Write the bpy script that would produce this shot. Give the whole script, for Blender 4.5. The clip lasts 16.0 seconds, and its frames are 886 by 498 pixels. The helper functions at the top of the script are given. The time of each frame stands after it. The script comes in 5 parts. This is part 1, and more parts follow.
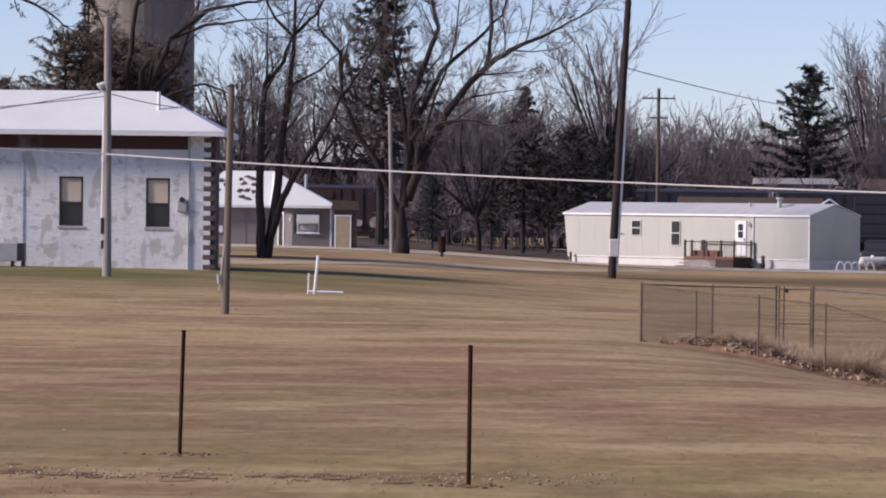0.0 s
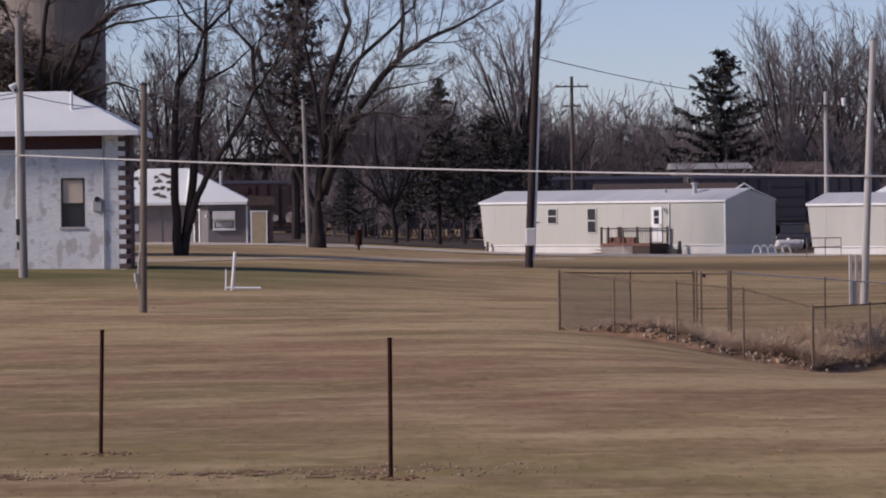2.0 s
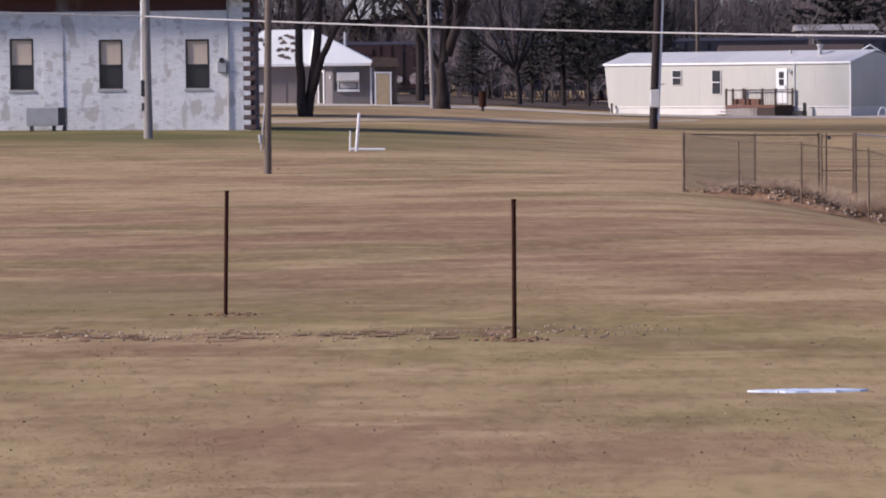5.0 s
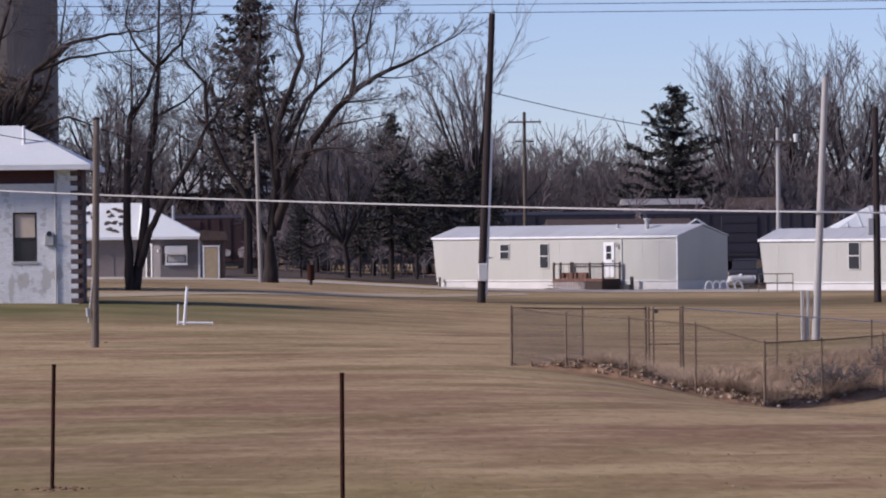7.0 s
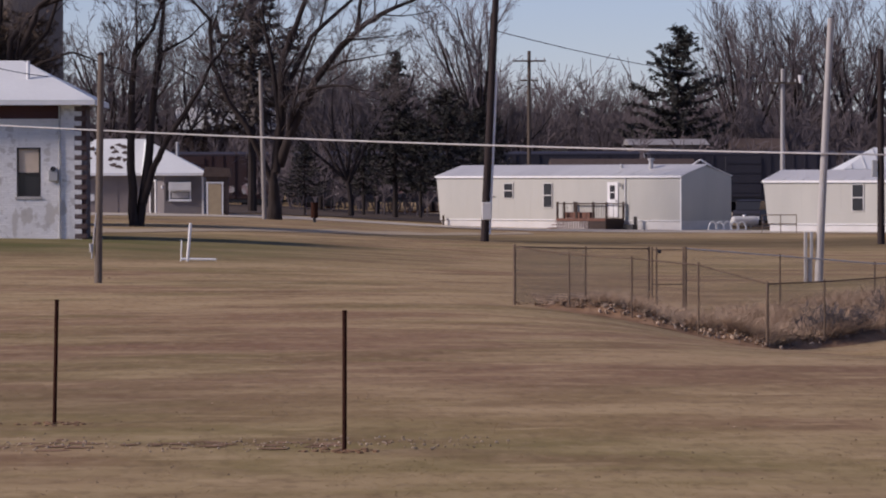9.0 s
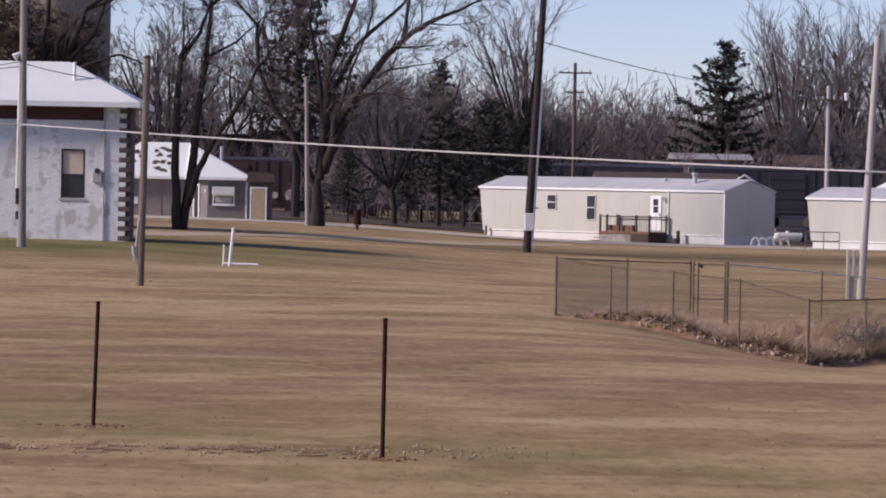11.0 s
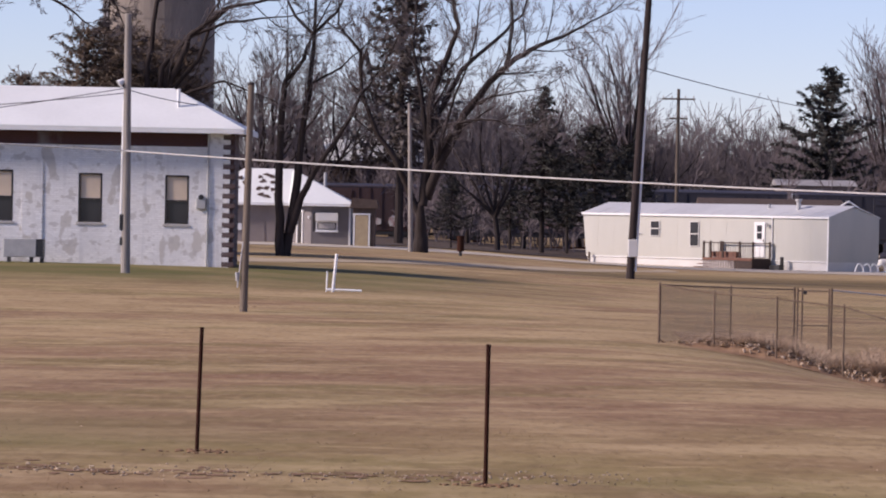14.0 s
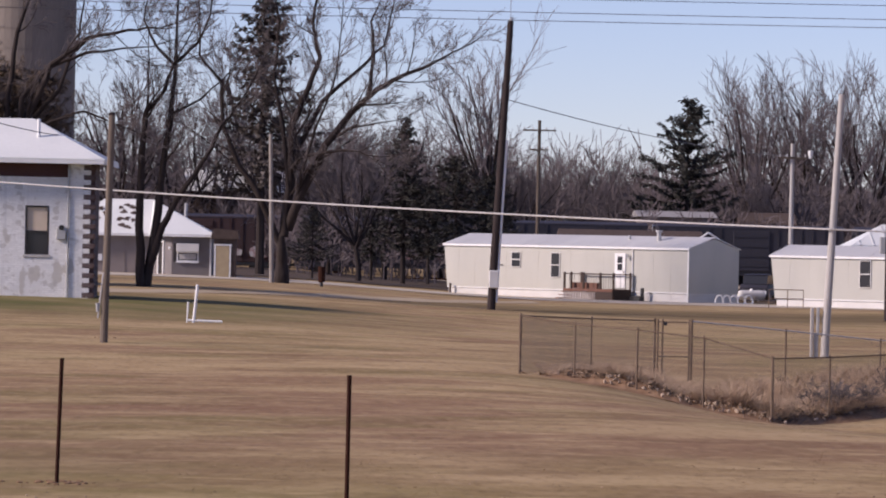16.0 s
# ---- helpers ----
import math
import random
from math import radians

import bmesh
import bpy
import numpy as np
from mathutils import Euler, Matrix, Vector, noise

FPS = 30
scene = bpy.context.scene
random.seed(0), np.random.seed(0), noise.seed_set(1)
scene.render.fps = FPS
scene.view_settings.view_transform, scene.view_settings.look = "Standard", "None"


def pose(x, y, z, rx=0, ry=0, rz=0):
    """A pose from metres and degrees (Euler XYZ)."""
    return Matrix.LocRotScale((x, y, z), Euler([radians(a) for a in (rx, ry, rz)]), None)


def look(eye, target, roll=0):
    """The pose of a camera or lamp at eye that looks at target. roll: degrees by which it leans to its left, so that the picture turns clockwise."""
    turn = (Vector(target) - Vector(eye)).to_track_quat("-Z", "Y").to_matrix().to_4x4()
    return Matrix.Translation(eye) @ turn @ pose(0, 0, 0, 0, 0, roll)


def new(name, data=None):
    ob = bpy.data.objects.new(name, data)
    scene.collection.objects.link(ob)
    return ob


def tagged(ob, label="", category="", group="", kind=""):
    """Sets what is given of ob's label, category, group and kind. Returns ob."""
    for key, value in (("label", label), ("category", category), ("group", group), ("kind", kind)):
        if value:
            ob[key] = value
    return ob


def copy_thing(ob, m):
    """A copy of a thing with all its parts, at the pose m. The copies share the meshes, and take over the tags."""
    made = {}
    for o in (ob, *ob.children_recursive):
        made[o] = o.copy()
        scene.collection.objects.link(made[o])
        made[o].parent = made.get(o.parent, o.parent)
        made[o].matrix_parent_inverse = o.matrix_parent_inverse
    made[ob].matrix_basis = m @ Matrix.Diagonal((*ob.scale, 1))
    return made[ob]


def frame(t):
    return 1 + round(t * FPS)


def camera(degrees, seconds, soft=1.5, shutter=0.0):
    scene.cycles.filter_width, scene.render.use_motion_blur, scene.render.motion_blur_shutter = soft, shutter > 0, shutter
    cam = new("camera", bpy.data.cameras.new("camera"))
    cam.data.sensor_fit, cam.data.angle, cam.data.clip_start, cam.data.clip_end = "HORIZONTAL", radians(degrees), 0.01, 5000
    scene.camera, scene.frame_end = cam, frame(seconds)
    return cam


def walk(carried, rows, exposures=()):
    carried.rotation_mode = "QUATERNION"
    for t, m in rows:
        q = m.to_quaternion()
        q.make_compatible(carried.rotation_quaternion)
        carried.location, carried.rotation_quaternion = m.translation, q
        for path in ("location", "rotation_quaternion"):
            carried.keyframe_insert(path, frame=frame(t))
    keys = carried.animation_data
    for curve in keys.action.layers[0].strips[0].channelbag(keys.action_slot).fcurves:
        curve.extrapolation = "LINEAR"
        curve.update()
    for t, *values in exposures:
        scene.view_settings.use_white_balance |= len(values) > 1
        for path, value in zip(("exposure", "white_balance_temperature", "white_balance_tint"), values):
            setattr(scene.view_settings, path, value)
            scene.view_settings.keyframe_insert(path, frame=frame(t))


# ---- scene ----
# Camera: a long lens, held by hand at one spot; it only turns. Seconds, turn to the left, tilt up, lean (degrees).
EYE = (0.0, 0.0, 2.4)
TURNS = [
    (0.0, -0.000, -0.508, 0.700), (0.3, -0.585, -0.573, 0.603), (0.5, -0.735, -0.548, 0.538), (0.8, -0.859, -0.597, 0.288),
    (1.0, -0.962, -0.581, 0.122), (1.3, -1.289, -0.537, -0.279), (1.5, -1.490, -0.590, -0.547), (1.8, -1.372, -0.601, -0.623),
    (2.0, -1.226, -0.623, -0.673), (2.3, -0.658, -0.644, -0.736), (2.5, 0.341, -0.695, -0.778), (2.8, 0.455, -1.070, -0.773),
    (3.0, 0.550, -1.191, -0.770), (3.3, 0.469, -1.462, -0.719), (3.5, 0.471, -1.836, -0.685), (3.7, 0.494, -2.146, -0.664),
    (4.0, 0.601, -2.379, -0.632), (4.2, 0.629, -2.488, -0.634), (6.3, 0.533, -2.692, -0.633), (6.4, 0.106, -2.229, -0.639),
    (6.5, -0.359, -1.587, -0.645), (6.6, -0.810, -0.978, -0.629), (6.7, -1.231, -0.483, -0.614), (6.8, -1.550, -0.245, -0.598),
    (7.0, -1.933, -0.112, -0.567), (7.2, -2.073, -0.091, -0.518), (7.5, -2.187, -0.194, -0.444), (7.7, -2.134, -0.404, -0.394),
    (8.0, -2.135, -0.623, -0.319), (8.2, -2.096, -0.708, -0.280), (8.5, -2.012, -0.859, -0.222), (8.7, -1.968, -0.954, -0.174),
    (9.0, -1.876, -1.019, -0.103), (9.2, -1.782, -1.007, 0.032), (11.3, -0.928, -0.822, 1.452), (11.5, -0.451, -0.767, 1.519),
    (12.0, 0.097, -0.752, 1.634), (12.2, 0.151, -0.690, 1.586), (12.5, 0.152, -0.652, 1.514), (12.7, 0.349, -0.618, 1.396),
    (13.0, 0.485, -0.584, 1.218), (13.2, 0.428, -0.567, 1.170), (13.5, 0.626, -0.543, 1.097), (13.7, 0.585, -0.536, 1.105),
    (14.0, 0.274, -0.526, 1.118), (14.2, 0.038, -0.475, 1.162), (14.5, -0.157, -0.354, 1.227), (14.7, -0.256, -0.261, 1.225),
    (15.0, -0.484, -0.193, 1.223), (15.2, -0.536, -0.139, 1.233), (15.5, -0.876, -0.086, 1.248), (15.7, -1.225, -0.033, 1.225),
    (16.0, -1.763, -0.030, 1.191)]
cam = camera(13.0, 16.0, soft=2.0)
walk(cam, [(t, pose(*EYE, 90 + tilt, 0, turn) @ pose(0, 0, 0, 0, 0, lean)) for t, turn, tilt, lean in TURNS],
     exposures=[(0.0, 0.86, 6500, 21), (0.5, 0.78, 6500, 21), (1.5, 0.48, 6500, 21), (2.0, 0.46, 6500, 21), (2.5, 0.76, 6500, 21), (3.5, 0.68, 6500, 21), (4.0, 0.84, 6500, 21), (6.5, 1.01, 6080, 21),
                (7.0, 0.70, 6170, 21), (8.5, 0.44, 6500, 21), (9.0, 0.43, 6560, 23), (11.5, 0.84, 6580, 23), (14.5, 0.94, 6720, 25), (15.5, 0.92, 6720, 25), (16.0, 0.81, 6720, 25)])

# ---- daylight ----
SUN = Vector((-0.85, -0.20, 0.52)).normalized()
world = bpy.data.worlds.new("sky")
scene.world = world
world.use_nodes = True
wn = world.node_tree.nodes
sky = wn.new("ShaderNodeTexSky")
sky.sky_type = "NISHITA"
sky.sun_disc = False
sky.sun_elevation = math.asin(SUN.z)
sky.sun_rotation = math.atan2(SUN.x, SUN.y)
sky.air_density, sky.dust_density, sky.ozone_density = 0.85, 0.0, 6.0
haze = wn.new("ShaderNodeMix")
haze.data_type, haze.blend_type = "RGBA", "MULTIPLY"
haze.inputs["Factor"].default_value = 1.0
haze.inputs[7].default_value = (1.03, 0.97, 1.02, 1)
thin_cloud = wn.new("ShaderNodeHueSaturation")
thin_cloud.inputs["Hue"].default_value, thin_cloud.inputs["Saturation"].default_value = 0.506, 0.92
world.node_tree.links.new(sky.outputs[0], thin_cloud.inputs["Color"])
world.node_tree.links.new(thin_cloud.outputs[0], haze.inputs[6])
world.node_tree.links.new(haze.outputs[2], wn["Background"].inputs[0])
wn["Background"].inputs[1].default_value = 0.072
sun = new("sun", bpy.data.lights.new("sun", "SUN"))
sun.data.energy, sun.data.angle, sun.data.color = 2.8, radians(11), (1.0, 0.92, 0.82)
sun.matrix_world = look(SUN * 100, (0, 0, 0))


# ---- materials ----
def surf(name, c1, c2=None, scale=2.0, rough=0.75, metal=0.0, bump=0.15, fine=30.0, stretch=(1, 1, 1), vary=0.0, contrast=0.5, island=0.0):
    """A surface of two colours mixed by a coarse and a fine grain."""
    m = bpy.data.materials.new(name)
    m.use_nodes = True
    n, l = m.node_tree.nodes, m.node_tree.links
    b = n["Principled BSDF"]
    b.inputs["Roughness"].default_value, b.inputs["Metallic"].default_value = rough, metal
    if rough > 0.84:
        b.inputs["Specular IOR Level"].default_value = 0.1
    c2 = c2 or tuple(c * 0.75 for c in c1)
    tc, mp = n.new("ShaderNodeTexCoord"), n.new("ShaderNodeMapping")
    mp.inputs["Scale"].default_value = stretch
    l.new(tc.outputs["Object"], mp.inputs[0])
    big, small = n.new("ShaderNodeTexNoise"), n.new("ShaderNodeTexNoise")
    big.inputs["Scale"].default_value, small.inputs["Scale"].default_value = scale, fine
    big.inputs["Detail"].default_value, small.inputs["Detail"].default_value = 5, 3
    for t in (big, small):
        l.new(mp.outputs[0], t.inputs["Vector"])
    mx = n.new("ShaderNodeMath")
    mx.operation = "MULTIPLY_ADD"
    mx.inputs[1].default_value = 0.35
    l.new(small.outputs[0], mx.inputs[0])
    sc = n.new("ShaderNodeMath")
    sc.operation = "MULTIPLY"
    sc.inputs[1].default_value = 0.65
    l.new(big.outputs[0], sc.inputs[0])
    l.new(sc.outputs[0], mx.inputs[2])
    rp = n.new("ShaderNodeValToRGB")
    w = 0.25 * (1.05 - contrast)
    rp.color_ramp.elements[0].position, rp.color_ramp.elements[1].position = 0.5 - w, 0.5 + w
    rp.color_ramp.elements[0].color, rp.color_ramp.elements[1].color = (*c1, 1), (*c2, 1)
    l.new(mx.outputs[0], rp.inputs[0])
    out = rp.outputs[0]
    if vary or island:
        src = n.new("ShaderNodeNewGeometry").outputs["Random Per Island"] if island else n.new("ShaderNodeObjectInfo").outputs["Random"]
        mr = n.new("ShaderNodeMapRange")
        mr.inputs["To Min"].default_value, mr.inputs["To Max"].default_value = 1 - max(vary, island), 1 + max(vary, island)
        l.new(src, mr.inputs[0])
        hs = n.new("ShaderNodeHueSaturation")
        l.new(mr.outputs[0], hs.inputs["Value"])
        l.new(out, hs.inputs["Color"])
        out = hs.outputs[0]
    l.new(out, b.inputs["Base Color"])
    if bump:
        bp = n.new("ShaderNodeBump")
        bp.inputs["Strength"].default_value, bp.inputs["Distance"].default_value = bump, 0.02
        l.new(small.outputs[0], bp.inputs["Height"])
        l.new(bp.outputs[0], b.inputs["Normal"])
    return m


def ground_material():
    """Winter lawn: straw, brown and olive patches of several sizes, with bare spots."""
    m = surf("winter_lawn", (0.252, 0.177, 0.089), (0.349, 0.253, 0.129), scale=0.5, rough=0.95, bump=0.3, fine=9.0, contrast=0.2)
    n, l = m.node_tree.nodes, m.node_tree.links
    b = n["Principled BSDF"]
    base = b.inputs["Base Color"].links[0].from_socket
    geo = n.new("ShaderNodeNewGeometry")
    parts = n.new("ShaderNodeSeparateXYZ")
    l.new(geo.outputs["Position"], parts.inputs[0])

    def blend(base, factor, colour):
        mix = n.new("ShaderNodeMix")
        mix.data_type = "RGBA"
        l.new(factor, mix.inputs["Factor"])
        l.new(base, mix.inputs[6])
        mix.inputs[7].default_value = (*colour, 1)
        return mix.outputs[2]

    # strips of lawn mown and worn differently, with ragged edges
    wander, far_off = n.new("ShaderNodeTexNoise"), n.new("ShaderNodeMath")
    wander.inputs["Scale"].default_value, wander.inputs["Detail"].default_value = 0.16, 6
    l.new(geo.outputs["Position"], wander.inputs["Vector"])
    far_off.operation = "MULTIPLY_ADD"
    far_off.inputs[1].default_value = 24
    l.new(wander.outputs[0], far_off.inputs[0])
    l.new(parts.outputs[1], far_off.inputs[2])
    strips = n.new("ShaderNodeMapRange")
    strips.inputs["From Min"].default_value, strips.inputs["From Max"].default_value = 12 + 20, 12 + 120
    l.new(far_off.outputs[0], strips.inputs[0])
    ramp = n.new("ShaderNodeValToRGB")
    stops = ((0.0, (0.36, 0.27, 0.14)), (0.07, (0.35, 0.266, 0.135)), (0.12, (0.25, 0.188, 0.085)), (0.20, (0.265, 0.19, 0.09)), (0.27, (0.235, 0.146, 0.09)),
             (0.40, (0.238, 0.139, 0.09)), (0.47, (0.35, 0.24, 0.13)), (0.62, (0.39, 0.28, 0.155)), (0.72, (0.34, 0.24, 0.13)), (1.0, (0.35, 0.25, 0.132)))
    for i, (at_, colour) in enumerate(stops):
        e = ramp.color_ramp.elements[i] if i < 2 else ramp.color_ramp.elements.new(at_)
        e.position, e.color = at_, (*colour, 1)
    l.new(strips.outputs[0], ramp.inputs[0])
    mix = n.new("ShaderNodeMix")
    mix.data_type = "RGBA"
    mix.inputs["Factor"].default_value = 0.8
    l.new(base, mix.inputs[6])
    l.new(ramp.outputs[0], mix.inputs[7])
    base = mix.outputs[2]
    for scale, stretch, colour, lo, hi, amount in (
            (0.10, (1, 1.1, 1), (0.225, 0.132, 0.08), 0.48, 0.58, 0.75),
            (0.14, (0.9, 1.1, 1), (0.20, 0.16, 0.066), 0.50, 0.60, 0.62),
            (0.33, (0.8, 1, 1), (0.45, 0.335, 0.185), 0.50, 0.62, 0.45),
            (0.50, (0.8, 1, 1), (0.20, 0.125, 0.07), 0.51, 0.65, 0.5),
            (0.22, (0.5, 1.2, 1), (0.43, 0.315, 0.175), 0.53, 0.60, 0.5),
            (0.75, (0.6, 0.9, 1), (0.17, 0.105, 0.06), 0.58, 0.66, 0.35),
            (1.1, (0.5, 0.9, 1), (0.47, 0.35, 0.20), 0.58, 0.66, 0.4),
            (1.3, (0.8, 0.6, 1), (0.43, 0.315, 0.175), 0.50, 0.63, 0.18),
            (2.2, (0.8, 0.5, 1), (0.16, 0.108, 0.056), 0.50, 0.64, 0.2),
            (5.0, (0.8, 0.3, 1), (0.43, 0.32, 0.185), 0.50, 0.66, 0.24),
            (9.0, (0.8, 0.22, 1), (0.12, 0.08, 0.045), 0.51, 0.68, 0.28)):
        mp, t, rp = (n.new("ShaderNode" + k) for k in ("Mapping", "TexNoise", "MapRange"))
        mp.inputs["Scale"].default_value = stretch
        mp.inputs["Location"].default_value = (scale * 37, scale * 11, 0)
        l.new(geo.outputs["Position"], mp.inputs[0])
        l.new(mp.outputs[0], t.inputs["Vector"])
        t.inputs["Scale"].default_value, t.inputs["Detail"].default_value = scale, 6
        rp.inputs["From Min"].default_value, rp.inputs["From Max"].default_value, rp.inputs["To Max"].default_value = lo, hi, amount
        l.new(t.outputs[0], rp.inputs[0])
        base = blend(base, rp.outputs[0], colour)
    # greener turf round the brick building, and darker rough grass on the verge of the lane
    ragged = n.new("ShaderNodeTexNoise")
    ragged.inputs["Scale"].default_value, ragged.inputs["Detail"].default_value = 0.25, 5
    l.new(geo.outputs["Position"], ragged.inputs["Vector"])
    for edges, colour, gain in ((((0, 5.0, -6.0), (1, 104.0, 118.0), (1, 150.0, 138.0)), (0.126, 0.119, 0.046), 1.6),
                                (((0, 1.0, 7.0), (1, 158.0, 168.0), (1, 196.0, 182.0)), (0.145, 0.106, 0.055), 1.7),
                                (((0, 1.0, -5.0), (1, 36.0, 40.0), (1, 46.0, 42.5)), (0.155, 0.126, 0.056), 1.0)):
        value = ragged.outputs[0]
        for axis, lo, hi in edges:
            mr, mul = n.new("ShaderNodeMapRange"), n.new("ShaderNodeMath")
            mr.inputs["From Min"].default_value, mr.inputs["From Max"].default_value = lo, hi
            l.new(parts.outputs[axis], mr.inputs[0])
            mul.operation = "MULTIPLY"
            l.new(value, mul.inputs[0])
            l.new(mr.outputs[0], mul.inputs[1])
            value = mul.outputs[0]
        boost = n.new("ShaderNodeMath")
        boost.operation, boost.use_clamp = "MULTIPLY", True
        boost.inputs[1].default_value = gain
        l.new(value, boost.inputs[0])
        base = blend(base, boost.outputs[0], colour)
    l.new(base, b.inputs["Base Color"])
    b.inputs["Specular IOR Level"].default_value = 0.05
    return m


def brick_material(name, brick, mortar, peel=None):
    """Brickwork in courses, vertical faces; peel: paint that has come off in patches."""
    m = bpy.data.materials.new(name)
    m.use_nodes = True
    n, l = m.node_tree.nodes, m.node_tree.links
    b = n["Principled BSDF"]
    b.inputs["Roughness"].default_value = 0.8
    tc, sep, add, com = (n.new("ShaderNode" + k) for k in ("TexCoord", "SeparateXYZ", "Math", "CombineXYZ"))
    l.new(tc.outputs["Object"], sep.inputs[0])
    l.new(sep.outputs[0], add.inputs[0])
    l.new(sep.outputs[1], add.inputs[1])
    l.new(add.outputs[0], com.inputs[0])
    l.new(sep.outputs[2], com.inputs[1])
    bt = n.new("ShaderNodeTexBrick")
    l.new(com.outputs[0], bt.inputs["Vector"])
    for key, value in (("Scale", 1.0), ("Brick Width", 0.21), ("Row Height", 0.075), ("Mortar Size", 0.010)):
        bt.inputs[key].default_value = value
    bt.inputs["Color1"].default_value, bt.inputs["Color2"].default_value = (*brick, 1), (*[c * 0.86 for c in brick], 1)
    bt.inputs["Mortar"].default_value = (*mortar, 1)
    out = bt.outputs["Color"]
    layers = [(0.9, (1, 1, 0.5), 0.56, 0.72, 0.55, (0.42, 0.42, 0.42))] if peel is None else peel
    for scale, stretch, lo, hi, amount, colour in layers:
        mp, t, rp, mix = (n.new("ShaderNode" + k) for k in ("Mapping", "TexNoise", "MapRange", "Mix"))
        mp.inputs["Scale"].default_value = stretch
        mp.inputs["Location"].default_value = (scale * 5.3, 0, scale * 3.1)
        l.new(tc.outputs["Object"], mp.inputs[0])
        l.new(mp.outputs[0], t.inputs["Vector"])
        t.inputs["Scale"].default_value, t.inputs["Detail"].default_value = scale, 7
        rp.inputs["From Min"].default_value, rp.inputs["From Max"].default_value, rp.inputs["To Max"].default_value = lo, hi, amount
        l.new(t.outputs[0], rp.inputs[0])
        mix.data_type = "RGBA"
        l.new(rp.outputs[0], mix.inputs["Factor"])
        l.new(out, mix.inputs[6])
        mix.inputs[7].default_value = (*colour, 1)
        out = mix.outputs[2]
    l.new(out, b.inputs["Base Color"])
    bp = n.new("ShaderNodeBump")
    bp.inputs["Strength"].default_value, bp.inputs["Distance"].default_value, bp.invert = 0.5, 0.01, True
    l.new(bt.outputs["Fac"], bp.inputs["Height"])
    l.new(bp.outputs[0], b.inputs["Normal"])
    return m


def glass_material(name, tint):
    m = bpy.data.materials.new(name)
    m.use_nodes = True
    b = m.node_tree.nodes["Principled BSDF"]
    b.inputs["Base Color"].default_value = (*tint, 1)
    b.inputs["Roughness"].default_value = 0.06
    b.inputs["Specular IOR Level"].default_value = 0.3
    return m


LAWN = ground_material()
STRAW = surf("straw_weeds", (0.33, 0.225, 0.15), (0.58, 0.435, 0.305), scale=1.2, rough=0.9, bump=0, island=0.4)
SOIL = surf("bare_soil", (0.185, 0.105, 0.062), (0.29, 0.188, 0.115), scale=3, rough=0.95, bump=0.6, fine=25)
LEAF = surf("dead_leaves", (0.18, 0.11, 0.07), (0.36, 0.265, 0.185), scale=4, rough=0.9, bump=0, island=0.5)
GRAVEL = surf("pale_gravel", (0.40, 0.345, 0.275), (0.50, 0.44, 0.365), scale=0.3, rough=0.95, bump=0.5, fine=12)
DRIVE = surf("trodden_gravel_drive", (0.35, 0.275, 0.185), (0.43, 0.35, 0.25), scale=0.4, rough=0.95, bump=0.4, fine=8)
STONE = surf("pale_stone", (0.24, 0.175, 0.125), (0.42, 0.33, 0.25), scale=4, rough=0.9, bump=0.3, island=0.3)
PAINTED = brick_material("white_painted_brick", (0.80, 0.795, 0.785), (0.68, 0.675, 0.665), [
    (0.55, (1, 1, 0.8), 0.50, 0.62, 0.5, (0.60, 0.595, 0.59)),
    (0.8, (1.6, 1, 0.9), 0.585, 0.615, 0.75, (0.46, 0.43, 0.39)),
    (2.6, (0.9, 1, 1.2), 0.575, 0.61, 0.65, (0.45, 0.43, 0.41)),
    (1.1, (3.5, 1, 0.18), 0.55, 0.68, 0.5, (0.52, 0.52, 0.53)),
    (6.0, (0.7, 1, 1.6), 0.58, 0.66, 0.35, (0.47, 0.45, 0.43))])
DARK_BRICK = brick_material("dark_red_brick", (0.062, 0.024, 0.022), (0.085, 0.05, 0.045))
FRIEZE = brick_material("maroon_brick", (0.085, 0.028, 0.028), (0.09, 0.045, 0.043))
ROOF_WHITE = surf("white_roof_metal", (0.71, 0.725, 0.70), (0.645, 0.66, 0.637), scale=0.6, rough=0.45, bump=0.05, fine=8)
WHITE = surf("white_paint", (0.78, 0.78, 0.77), (0.68, 0.68, 0.67), scale=1.5, rough=0.55, bump=0.08)
CREAM = surf("cream_siding", (0.46, 0.452, 0.405), (0.405, 0.399, 0.36), scale=0.7, rough=0.5, bump=0.06, stretch=(1, 1, 0.3))
SKIRT = surf("white_skirting", (0.63, 0.62, 0.60), (0.55, 0.54, 0.52), scale=1.2, rough=0.55, bump=0.06)
MH_ROOF = surf("galvanised_roof", (0.60, 0.592, 0.57), (0.52, 0.512, 0.497), scale=0.5, rough=0.45, metal=0.2, bump=0.08, stretch=(1, 0.3, 1))
TAN_BLIND = surf("tan_blind", (0.68, 0.55, 0.42), (0.62, 0.50, 0.38), scale=3, rough=0.8, bump=0.05)
GLASS = glass_material("window_glass", (0.035, 0.037, 0.043))
FRAME_DARK = surf("dark_bronze_frame", (0.03, 0.025, 0.025), rough=0.5, bump=0)
POLE_GREY = surf("weathered_pole", (0.33, 0.30, 0.275), (0.22, 0.20, 0.182), scale=3, rough=0.9, bump=0.4, fine=30, stretch=(4, 4, 0.25))
POLE_TAN = surf("sun_bleached_tan_pole", (0.20, 0.165, 0.135), (0.125, 0.10, 0.082), scale=3, rough=0.9, bump=0.4, fine=30, stretch=(4, 4, 0.25))
